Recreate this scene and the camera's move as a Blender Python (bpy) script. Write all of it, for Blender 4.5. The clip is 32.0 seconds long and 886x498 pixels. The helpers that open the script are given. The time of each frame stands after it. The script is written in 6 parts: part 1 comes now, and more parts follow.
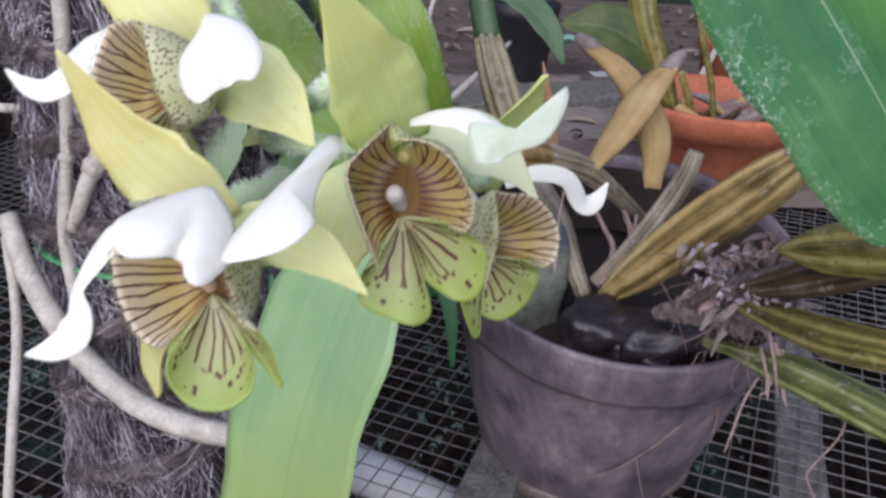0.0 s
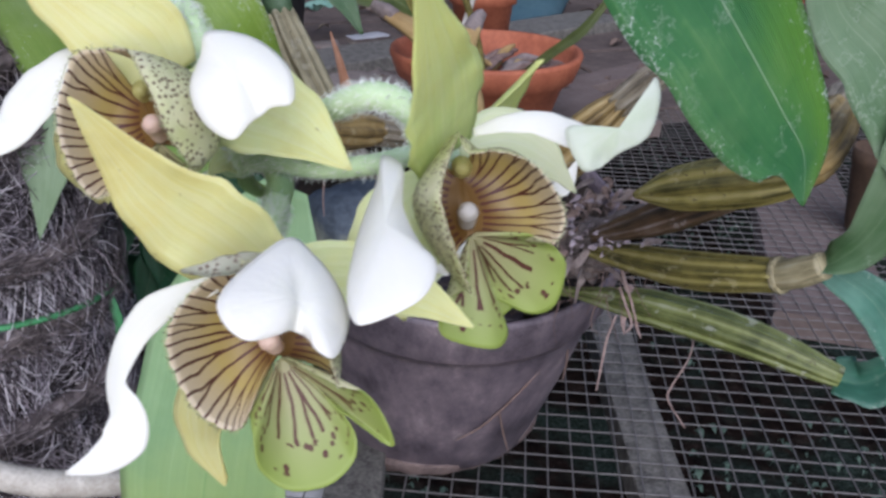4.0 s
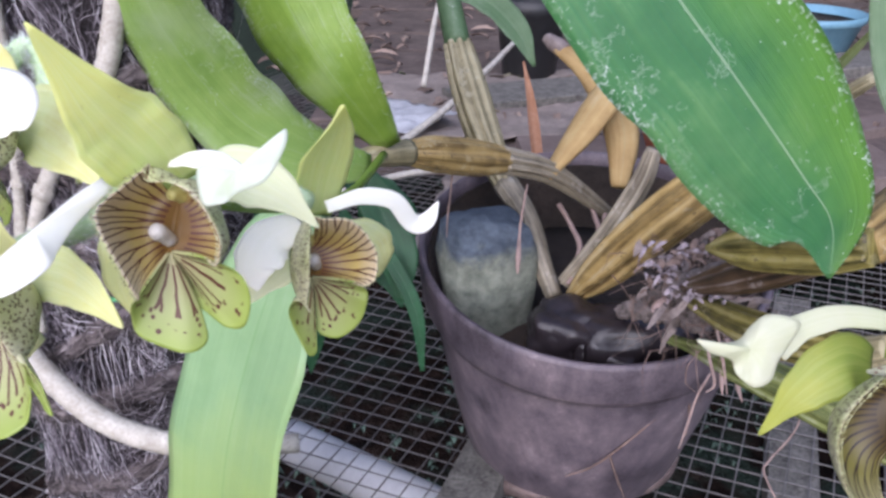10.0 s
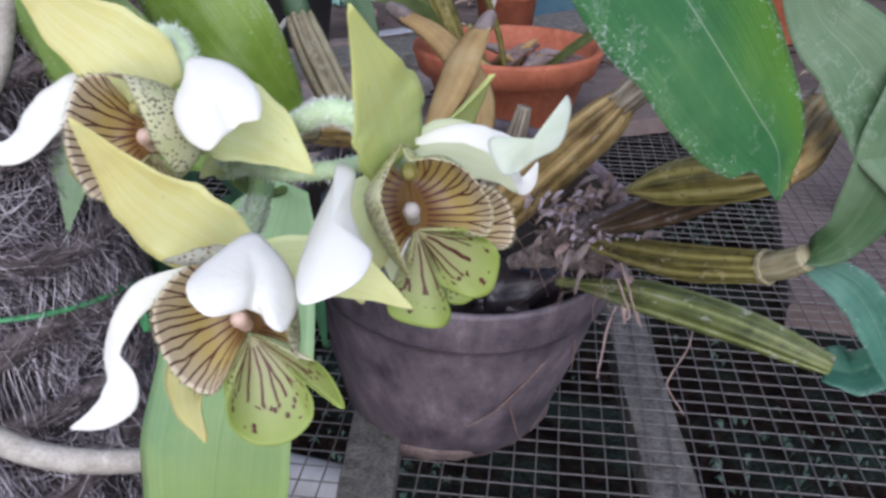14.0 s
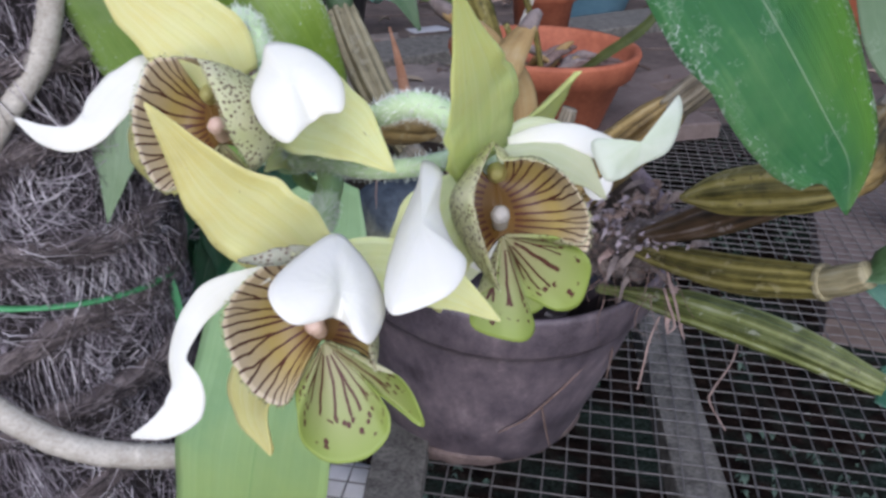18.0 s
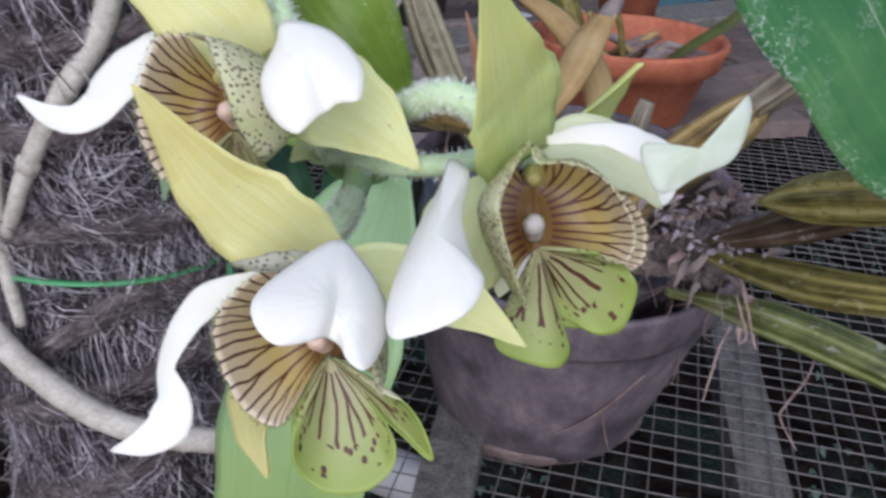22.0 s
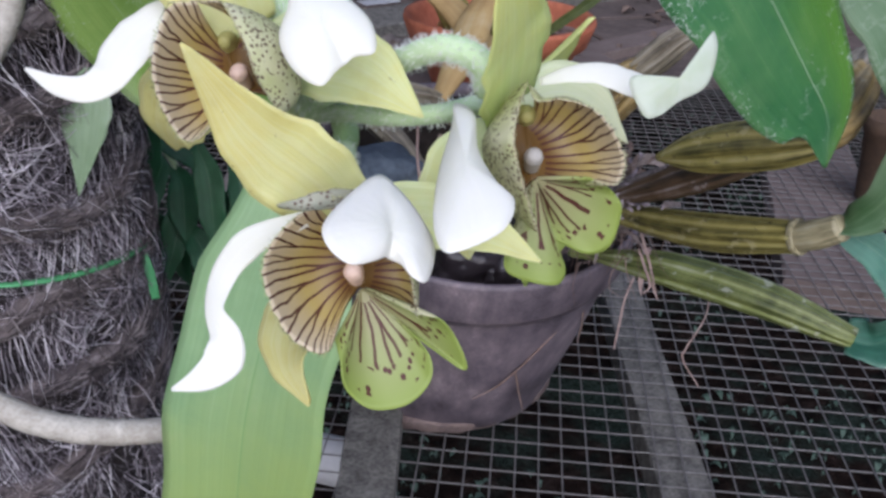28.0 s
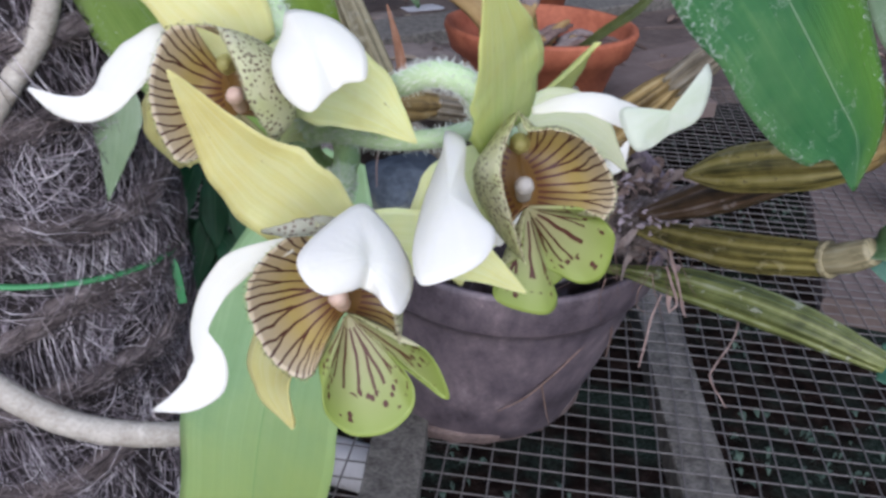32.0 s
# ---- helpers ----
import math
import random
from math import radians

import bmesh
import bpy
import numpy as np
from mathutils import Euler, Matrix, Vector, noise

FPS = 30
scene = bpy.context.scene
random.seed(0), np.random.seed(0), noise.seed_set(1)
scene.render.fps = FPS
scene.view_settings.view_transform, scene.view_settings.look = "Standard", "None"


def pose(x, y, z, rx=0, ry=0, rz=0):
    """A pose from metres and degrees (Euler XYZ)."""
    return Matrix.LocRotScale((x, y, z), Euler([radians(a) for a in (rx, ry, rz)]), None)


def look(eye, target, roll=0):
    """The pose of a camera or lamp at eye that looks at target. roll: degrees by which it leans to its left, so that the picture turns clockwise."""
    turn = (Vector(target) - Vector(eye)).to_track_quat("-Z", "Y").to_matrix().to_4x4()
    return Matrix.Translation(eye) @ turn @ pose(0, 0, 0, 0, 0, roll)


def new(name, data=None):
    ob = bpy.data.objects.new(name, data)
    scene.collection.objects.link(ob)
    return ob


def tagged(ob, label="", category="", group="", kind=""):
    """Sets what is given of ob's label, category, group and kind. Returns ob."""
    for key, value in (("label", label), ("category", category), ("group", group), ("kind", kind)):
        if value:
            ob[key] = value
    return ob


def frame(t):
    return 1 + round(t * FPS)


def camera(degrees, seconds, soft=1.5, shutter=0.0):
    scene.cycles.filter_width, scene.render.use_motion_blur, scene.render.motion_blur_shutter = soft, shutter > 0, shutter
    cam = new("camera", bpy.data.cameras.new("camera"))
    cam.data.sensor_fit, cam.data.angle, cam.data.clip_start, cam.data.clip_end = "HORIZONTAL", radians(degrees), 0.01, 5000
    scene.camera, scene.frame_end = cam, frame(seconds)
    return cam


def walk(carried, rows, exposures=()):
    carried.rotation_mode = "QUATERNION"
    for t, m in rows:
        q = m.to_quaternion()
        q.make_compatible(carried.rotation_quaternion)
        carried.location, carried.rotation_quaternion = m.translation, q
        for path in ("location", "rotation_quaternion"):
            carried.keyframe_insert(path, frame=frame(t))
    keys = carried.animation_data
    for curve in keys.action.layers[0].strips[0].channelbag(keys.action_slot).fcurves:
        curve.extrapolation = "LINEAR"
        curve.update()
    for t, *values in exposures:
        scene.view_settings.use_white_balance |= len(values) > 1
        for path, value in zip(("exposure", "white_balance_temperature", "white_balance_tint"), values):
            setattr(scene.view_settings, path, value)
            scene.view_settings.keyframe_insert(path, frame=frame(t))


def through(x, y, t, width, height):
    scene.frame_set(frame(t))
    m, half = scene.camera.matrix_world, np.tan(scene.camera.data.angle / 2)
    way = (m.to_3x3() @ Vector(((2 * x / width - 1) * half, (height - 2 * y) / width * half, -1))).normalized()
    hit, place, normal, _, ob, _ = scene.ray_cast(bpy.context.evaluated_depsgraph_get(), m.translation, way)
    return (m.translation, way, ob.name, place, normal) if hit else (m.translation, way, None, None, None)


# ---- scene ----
cam = camera(54.1, 32.0, soft=2.9, shutter=0.5)
METRES, EYE, TILT, LEAN, TURN = 0.47, 1.06, -24.0, -3.2, 0.0
ROWS = [
    (0.0, 0.0, 0.0, 0.0, 0.0, 0.0, -0.0),
    (0.5, 0.01, 0.0152, 0.0124, 1.13, 0.2, -0.49),
    (1.0, 0.0086, 0.0097, 0.0107, 0.01, 0.51, -0.27),
    (1.5, -0.003, -0.0037, 0.016, -4.15, 0.16, 1.79),
    (2.0, -0.0373, 0.0062, 0.0249, -10.22, -1.94, 5.0),
    (2.5, -0.0673, 0.0282, 0.0263, -13.45, -3.02, 6.26),
    (3.0, -0.0689, 0.0326, 0.0241, -15.1, -3.53, 7.85),
    (3.5, -0.0592, 0.0236, 0.0188, -14.83, -3.44, 8.08),
    (5.5, -0.1254, 0.0428, 0.0168, -20.2, -3.67, 9.79),
    (6.0, -0.1027, 0.0362, 0.0231, -19.75, -3.58, 9.79),
    (6.5, -0.0735, 0.0244, 0.0186, -17.91, -2.49, 9.2),
    (7.0, -0.0526, 0.0015, -0.0004, -11.17, -0.49, 5.65),
    (7.5, -0.0029, -0.0053, 0.0019, -2.77, -0.16, 2.61),
    (8.0, 0.0455, -0.0046, 0.004, 2.36, -1.16, 2.29),
    (8.5, 0.0822, -0.0046, 0.0104, 3.57, -1.26, 2.24),
    (9.0, 0.0869, -0.0042, 0.011, 3.55, -0.83, 1.87),
    (9.5, 0.0827, -0.0084, 0.0066, 3.08, -0.55, 1.53),
    (10.0, 0.0734, -0.0109, 0.0067, 2.65, -0.14, 2.1),
    (10.5, 0.0603, -0.0247, -0.0012, 1.07, 0.38, 2.26),
    (11.0, 0.0485, -0.0302, 0.0027, -0.58, 0.48, 2.17),
    (11.5, 0.0184, -0.0207, 0.0203, -5.16, -1.23, 4.29),
    (12.0, -0.0351, -0.0115, 0.0203, -8.68, -2.35, 5.55),
    (12.5, -0.0509, -0.0035, 0.024, -11.65, -3.33, 7.73),
    (13.0, -0.0392, 0.004, 0.0213, -13.39, -4.05, 8.67),
    (13.5, -0.0436, -0.0042, 0.0186, -13.19, -4.01, 8.9),
    (14.0, -0.0568, -0.0102, 0.0163, -13.57, -3.57, 8.59),
    (14.5, -0.0692, -0.0083, 0.0211, -14.84, -3.49, 9.33),
    (16.5, -0.0473, 0.0156, 0.0215, -11.08, -3.41, 6.88),
    (17.0, -0.0665, -0.0001, 0.0193, -8.71, -2.33, 5.19),
    (17.5, -0.0724, -0.0004, 0.0174, -9.68, -2.85, 5.63),
    (18.0, -0.069, 0.0096, 0.0193, -12.03, -3.41, 6.66),
    (18.5, -0.0785, 0.0148, 0.0196, -14.12, -3.52, 7.19),
    (19.0, -0.0846, 0.0234, 0.0187, -16.05, -4.26, 7.8),
    (19.5, -0.0832, 0.0242, 0.024, -16.72, -4.33, 8.18),
    (20.0, -0.085, 0.0258, 0.0299, -16.65, -3.94, 8.5),
    (20.5, -0.0909, 0.0303, 0.0316, -16.98, -4.22, 8.16),
    (21.0, -0.074, 0.0317, 0.013, -15.21, -5.0, 7.37),
    (21.5, -0.0579, 0.0359, 0.0152, -11.84, -4.45, 5.95),
    (22.0, -0.053, 0.0317, 0.022, -6.92, -3.83, 4.18),
    (22.5, -0.0507, 0.0219, 0.0213, -5.17, -3.42, 3.76),
    (23.0, -0.0427, 0.0189, 0.0234, -6.62, -3.76, 4.78),
    (23.5, -0.0388, 0.0094, 0.0251, -8.44, -3.74, 5.63),
    (24.0, -0.0395, 0.0072, 0.0187, -8.99, -3.98, 5.88),
    (24.5, -0.047, 0.0101, 0.0195, -10.22, -4.42, 6.08),
    (25.0, -0.0558, 0.0032, 0.0155, -11.05, -4.27, 5.95),
    (25.5, -0.0561, 0.0037, 0.0142, -12.85, -4.59, 6.8),
    (27.5, -0.0754, 0.0067, 0.0134, -16.1, -5.04, 8.51),
    (28.0, -0.0891, 0.0158, 0.0142, -15.36, -5.44, 7.9),
    (28.5, -0.0833, 0.0161, 0.0201, -14.87, -4.97, 7.84),
    (29.0, -0.0788, 0.0133, 0.0204, -13.16, -4.66, 7.36),
    (29.5, -0.0781, 0.011, 0.0168, -11.55, -4.44, 6.82),
    (30.0, -0.0831, 0.0252, 0.0163, -13.54, -5.17, 6.22),
    (30.5, -0.093, 0.0328, 0.0195, -16.99, -5.87, 8.04),
    (31.0, -0.0893, 0.0313, 0.0184, -17.18, -5.99, 8.8),
    (31.5, -0.0749, 0.0193, 0.0178, -14.78, -5.35, 8.07),
    (32.0, -0.0759, 0.0136, 0.0178, -12.5, -4.73, 6.67),
]
walk(cam, [(t, pose(0, 0, EYE, TILT, LEAN, TURN) @ pose(METRES * x, METRES * y, METRES * z, 90 + pitch, roll, yaw)) for t, x, y, z, yaw, pitch, roll in ROWS],
     exposures=[(0.0, 0.10, 5950, 19), (3.0, -0.02, 5850, 17), (7.0, 0.02, 5900, 18), (8.1, 0.24, 5900, 20), (8.7, 0.52, 5900, 22), (10.3, 0.54, 5900, 22), (11.0, 0.36, 5900, 21), (12.5, 0.10, 5850, 19), (20.0, -0.06, 5850, 17), (32.0, -0.03, 5850, 17)])

# ---- world and light ----
world = bpy.data.worlds.new("sky_world")
scene.world = world
world.use_nodes = True
wn = world.node_tree.nodes
sky = wn.new("ShaderNodeTexSky")
sky.sky_type = "NISHITA"
sky.sun_disc = False
sky.sun_elevation, sky.sun_rotation = radians(36), radians(197)
wn["Background"].inputs["Strength"].default_value = 0.14
world.node_tree.links.new(sky.outputs[0], wn["Background"].inputs["Color"])
sun = new("sun", bpy.data.lights.new("sun", "SUN"))
sun.data.energy, sun.data.angle, sun.data.color = 3.5, radians(85), (1.0, 0.975, 0.94)
sun.matrix_world = look((-0.7, -2.2, 2.6), (0.05, 0.2, 0.9))


# ---- materials ----
def nodes_of(name):
    m = bpy.data.materials.new(name)
    m.use_nodes = True
    nt = m.node_tree
    return m, nt, nt.nodes["Principled BSDF"]


def link(nt, a, b):
    nt.links.new(a, b)


def noise_node(nt, coord, scale, detail=4.0, rough=0.6):
    n = nt.nodes.new("ShaderNodeTexNoise")
    n.inputs["Scale"].default_value, n.inputs["Detail"].default_value, n.inputs["Roughness"].default_value = scale, detail, rough
    link(nt, coord, n.inputs["Vector"])
    return n.outputs["Fac"]


def math_node(nt, op, a, b=0.5, c=0.0):
    n = nt.nodes.new("ShaderNodeMath")
    n.operation = op
    for i, v in enumerate((a, b, c)):
        if isinstance(v, (int, float)):
            n.inputs[i].default_value = v
        else:
            link(nt, v, n.inputs[i])
    return n.outputs[0]


def ramp(nt, fac, stops):
    n = nt.nodes.new("ShaderNodeValToRGB")
    e = n.color_ramp.elements
    while len(e) < len(stops):
        e.new(0.5)
    for k, (pos, colour) in zip(e, stops):
        k.position, k.color = pos, (*colour, 1) if len(colour) == 3 else colour
    link(nt, fac, n.inputs["Fac"])
    return n.outputs["Color"]


def mix(nt, fac, a, b, kind="MIX"):
    n = nt.nodes.new("ShaderNodeMix")
    n.data_type, n.blend_type = "RGBA", kind
    for i, v in ((0, fac), (6, a), (7, b)):
        if isinstance(v, (int, float)):
            n.inputs[i].default_value = v
        elif isinstance(v, tuple):
            n.inputs[i].default_value = (*v, 1)
        else:
            link(nt, v, n.inputs[i])
    return n.outputs[2]


def bump(nt, bsdf, height, strength=0.3, distance=0.001):
    n = nt.nodes.new("ShaderNodeBump")
    n.inputs["Strength"].default_value, n.inputs["Distance"].default_value = strength, distance
    link(nt, height, n.inputs["Height"])
    link(nt, n.outputs["Normal"], bsdf.inputs["Normal"])


def coords(nt, kind="Object"):
    return nt.nodes.new("ShaderNodeTexCoord").outputs[kind]


def see_through(nt, bsdf, colour, amount):
    """Lets part of the light shine through a thin blade."""
    t = nt.nodes.new("ShaderNodeBsdfTranslucent")
    m = nt.nodes.new("ShaderNodeMixShader")
    m.inputs[0].default_value = amount
    if isinstance(colour, tuple):
        t.inputs["Color"].default_value = (*colour, 1)
    else:
        link(nt, colour, t.inputs["Color"])
    link(nt, bsdf.outputs[0], m.inputs[1])
    link(nt, t.outputs[0], m.inputs[2])
    link(nt, m.outputs[0], nt.nodes["Material Output"].inputs["Surface"])


def plain(name, dark, light, scale=60.0, rough=0.7, relief=0.3, distance=0.001, fine=6.0, metal=0.0):
    m, nt, b = nodes_of(name)
    c = coords(nt)
    big = noise_node(nt, c, scale, 5)
    small = noise_node(nt, c, scale * fine, 4)
    both = math_node(nt, "ADD", math_node(nt, "MULTIPLY", big, 0.6), math_node(nt, "MULTIPLY", small, 0.4))
    link(nt, ramp(nt, both, [(0.3, dark), (0.7, light)]), b.inputs["Base Color"])
    b.inputs["Roughness"].default_value, b.inputs["Metallic"].default_value = rough, metal
    bump(nt, b, both, relief, distance)
    return m


def streaked(nt, c, across, along, scale=1.0):
    mp = nt.nodes.new("ShaderNodeMapping")
    mp.inputs["Scale"].default_value = (across, along, 1)
    link(nt, c, mp.inputs["Vector"])
    return noise_node(nt, mp.outputs[0], scale, 4)


def leaf_mat(name, dark, light, edge, specks=0.0, rough=0.45, through=0.25, ribbed=0.25, ripe=None, rib_colour=(0.45, 0.56, 0.38)):
    """A strap leaf: long veins, a paler middle rib, chalky specks."""
    m, nt, b = nodes_of(name)
    uv, ob = coords(nt, "UV"), coords(nt)
    vein = streaked(nt, uv, 26, 0.6)
    blotch = noise_node(nt, ob, 48, 5)
    f = math_node(nt, "ADD", math_node(nt, "MULTIPLY", vein, 0.34), math_node(nt, "MULTIPLY", blotch, 0.66))
    col = ramp(nt, f, [(0.32, dark), (0.55, light), (0.75, edge)])
    sep = nt.nodes.new("ShaderNodeSeparateXYZ")
    link(nt, uv, sep.inputs[0])
    rib = math_node(nt, "ABSOLUTE", math_node(nt, "SUBTRACT", sep.outputs[0], 0.5))
    if ripe:
        drift = math_node(nt, "ADD", math_node(nt, "MULTIPLY_ADD", sep.outputs[1], ripe[4], ripe[5]), math_node(nt, "ADD", math_node(nt, "MULTIPLY", sep.outputs[0], ripe[3]), math_node(nt, "MULTIPLY", blotch, 0.5)))
        col = mix(nt, math_node(nt, "MULTIPLY", ramp(nt, drift, [(0.55, (0, 0, 0)), (1.0, (1, 1, 1))]), 0.75), col, ripe[:3])
    col = mix(nt, math_node(nt, "MULTIPLY", math_node(nt, "LESS_THAN", rib, 0.006), ribbed), col, rib_colour)
    if specks:
        p = noise_node(nt, ob, 820, 3, 0.75)
        q = noise_node(nt, ob, 75, 3)
        rim = math_node(nt, "MULTIPLY", math_node(nt, "POWER", math_node(nt, "MULTIPLY", rib, 2.0), 4.0), 0.15)
        gather = math_node(nt, "ADD", math_node(nt, "MULTIPLY", q, 0.28), rim)
        s = math_node(nt, "GREATER_THAN", math_node(nt, "ADD", p, gather), specks)
        col = mix(nt, math_node(nt, "MULTIPLY", s, 0.65), col, (0.62, 0.68, 0.64))
        ring = math_node(nt, "ABSOLUTE", math_node(nt, "SUBTRACT", noise_node(nt, ob, 190, 5, 0.65), 0.56))
        scar = math_node(nt, "MULTIPLY", math_node(nt, "LESS_THAN", ring, 0.012), math_node(nt, "GREATER_THAN", math_node(nt, "ADD", noise_node(nt, ob, 42, 2), math_node(nt, "MULTIPLY", rim, 1.2)), 0.60))
        col = mix(nt, math_node(nt, "MULTIPLY", scar, 0.22), col, (0.60, 0.67, 0.58))
        dull = ramp(nt, math_node(nt, "ADD", noise_node(nt, ob, 30, 4), math_node(nt, "MULTIPLY", rim, 0.8)), [(0.52, (0, 0, 0)), (0.75, (0.5, 0.5, 0.5))])
        col = mix(nt, dull, col, edge)
    link(nt, col, b.inputs["Base Color"])
    b.inputs["Roughness"].default_value = rough
    bump(nt, b, math_node(nt, "ADD", vein, math_node(nt, "MULTIPLY", blotch, 0.8)), 0.45, 0.001)
    see_through(nt, b, col, through)
    return m


def petal_mat(name, base, tip, vein_colour, through=0.32, rough=0.5, freckle=0.0):
    """A thin petal: fine long veins, soft blotches, a few brown freckles."""
    m, nt, b = nodes_of(name)
    uv, ob = coords(nt, "UV"), coords(nt)
    sep = nt.nodes.new("ShaderNodeSeparateXYZ")
    link(nt, uv, sep.inputs[0])
    vein = streaked(nt, uv, 17, 0.7)
    blot = noise_node(nt, ob, 260, 5)
    col = mix(nt, math_node(nt, "ADD", sep.outputs[1], math_node(nt, "MULTIPLY", math_node(nt, "SUBTRACT", blot, 0.5), 1.9)), base, tip)
    col = mix(nt, ramp(nt, vein, [(0.42, (0, 0, 0)), (0.64, (0.5, 0.5, 0.5))]), col, vein_colour)
    if freckle:
        dark = ramp(nt, noise_node(nt, ob, 130, 3), [(0.56, (0, 0, 0)), (0.74, (1, 1, 1))])
        col = mix(nt, math_node(nt, "MULTIPLY", dark, freckle), col, tuple(0.55 * c for c in tip))
        dot = math_node(nt, "GREATER_THAN", noise_node(nt, ob, 900, 2), 0.735)
        col = mix(nt, math_node(nt, "MULTIPLY", dot, freckle), col, (0.16, 0.09, 0.02))
    link(nt, col, b.inputs["Base Color"])
    b.inputs["Roughness"].default_value = rough
    bump(nt, b, math_node(nt, "ADD", vein, blot), 0.35, 0.0005)
    see_through(nt, b, col, through)
    return m


def lip_mat(name, lines, inner, mid, outer, spots, ink=(0.075, 0.016, 0.011)):
    """Dark forking lines that run out from the middle; spots towards the rim of the front lobe."""
    m, nt, b = nodes_of(name)
    uv, ob = coords(nt, "UV"), coords(nt)
    sep = nt.nodes.new("ShaderNodeSeparateXYZ")
    link(nt, uv, sep.inputs[0])
    u, v = sep.outputs[0], sep.outputs[1]
    wob = math_node(nt, "MULTIPLY", math_node(nt, "SUBTRACT", noise_node(nt, ob, 260, 1), 0.5), 0.04)
    uw = math_node(nt, "ADD", u, wob)

    number = math_node(nt, "FLOOR", math_node(nt, "MULTIPLY", uw, lines))
    own = nt.nodes.new("ShaderNodeTexWhiteNoise")
    own.noise_dimensions = "1D"
    link(nt, number, own.inputs["W"])
    cell = math_node(nt, "ABSOLUTE", math_node(nt, "SUBTRACT", math_node(nt, "FRACT", math_node(nt, "MULTIPLY", uw, lines)), 0.5))
    start = math_node(nt, "MULTIPLY_ADD", own.outputs["Value"], 0.5, 0.22)
    late = math_node(nt, "MAXIMUM", math_node(nt, "SUBTRACT", v, start), 0.0)
    spread = math_node(nt, "MINIMUM", math_node(nt, "MULTIPLY", late, 0.85), 0.25)
    width = math_node(nt, "DIVIDE", 0.060, math_node(nt, "ADD", v, 0.12))
    fork = math_node(nt, "LESS_THAN", math_node(nt, "ABSOLUTE", math_node(nt, "SUBTRACT", cell, spread)), width)
    coarse = math_node(nt, "MULTIPLY", fork, math_node(nt, "LESS_THAN", v, 0.66))
    if spots:
        mp = nt.nodes.new("ShaderNodeMapping")
        mp.inputs["Scale"].default_value = (34, 11, 1)
        link(nt, uv, mp.inputs["Vector"])
        vo = nt.nodes.new("ShaderNodeTexVoronoi")
        vo.inputs["Scale"].default_value = 1.0
        link(nt, mp.outputs[0], vo.inputs["Vector"])
        dots = math_node(nt, "LESS_THAN", vo.outputs["Distance"], 0.33)
        dots = math_node(nt, "MULTIPLY", dots, math_node(nt, "GREATER_THAN", noise_node(nt, ob, 500, 1), 0.46))
        fork = math_node(nt, "MULTIPLY", dots, math_node(nt, "MULTIPLY", math_node(nt, "GREATER_THAN", v, 0.66), math_node(nt, "LESS_THAN", v, 0.90)))
    line = math_node(nt, "MAXIMUM", coarse, fork)
    line = math_node(nt, "MULTIPLY", line, math_node(nt, "GREATER_THAN", v, 0.12))
    # Inner stop darkens the throat: ochre with the cup's shade painted in.
    col = ramp(nt, v, [(0.16, inner), (0.58, mid), (0.98, outer)])
    col = mix(nt, math_node(nt, "MULTIPLY", line, 0.97), col, ink)
    link(nt, col, b.inputs["Base Color"])
    b.inputs["Roughness"].default_value = 0.5
    see_through(nt, b, col, 0.10)
    return m


def lip_back_mat(name, dark, light):
    m, nt, b = nodes_of(name)
    ob = coords(nt)
    vo = nt.nodes.new("ShaderNodeTexVoronoi")
    vo.inputs["Scale"].default_value = 1750
    link(nt, ob, vo.inputs["Vector"])
    s = math_node(nt, "LESS_THAN", vo.outputs["Distance"], 0.36)
    gate = math_node(nt, "GREATER_THAN", noise_node(nt, ob, 300, 2), 0.38)
    col = ramp(nt, noise_node(nt, ob, 160, 2), [(0.35, dark), (0.65, light)])
    col = mix(nt, math_node(nt, "MULTIPLY", math_node(nt, "MULTIPLY", s, gate), 0.85), col, (0.1, 0.05, 0.03))
    link(nt, col, b.inputs["Base Color"])
    see_through(nt, b, col, 0.25)
    return m


def cane_mat(name, groove, light, patch):
    """A ribbed cane: dark grooves, ochre ridges, grey papery patches."""
    m, nt, b = nodes_of(name)
    uv, ob = coords(nt, "UV"), coords(nt)
    st = streaked(nt, uv, 10, 0.9)
    n1 = noise_node(nt, ob, 90, 5)
    f = math_node(nt, "ADD", math_node(nt, "MULTIPLY", st, 0.68), math_node(nt, "MULTIPLY", n1, 0.32))
    col = ramp(nt, f, [(0.40, groove), (0.54, light), (0.72, patch)])
    spot = math_node(nt, "GREATER_THAN", noise_node(nt, ob, 330, 3), 0.66)
    col = mix(nt, math_node(nt, "MULTIPLY", spot, 0.6), col, (0.05, 0.04, 0.02))
    film = math_node(nt, "GREATER_THAN", noise_node(nt, ob, 130, 4), 0.63)
    col = mix(nt, math_node(nt, "MULTIPLY", film, 0.45), col, patch)
    link(nt, col, b.inputs["Base Color"])
    b.inputs["Roughness"].default_value = 0.5
    bump(nt, b, f, 0.5, 0.001)
    return m


LEAF_BIG = leaf_mat("big_leaf_green", (0.030, 0.130, 0.046), (0.058, 0.19, 0.064), (0.15, 0.30, 0.115), 0.862, 0.28, 0.2, 0.4, (0.11, 0.25, 0.025, -1.0, 0.1, 0.8))
LEAF_PALE = leaf_mat("pale_leaf_green", (0.26, 0.43, 0.21), (0.34, 0.52, 0.27), (0.46, 0.60, 0.38), 0.0, 0.34, 0.35, 0.4, (0.38, 0.49, 0.12, -0.25, 1.3, -0.1), (0.20, 0.40, 0.15))
LEAF_MID = leaf_mat("mid_leaf_green", (0.145, 0.27, 0.03), (0.235, 0.37, 0.055), (0.38, 0.48, 0.24), 0.845, 0.42, 0.3)
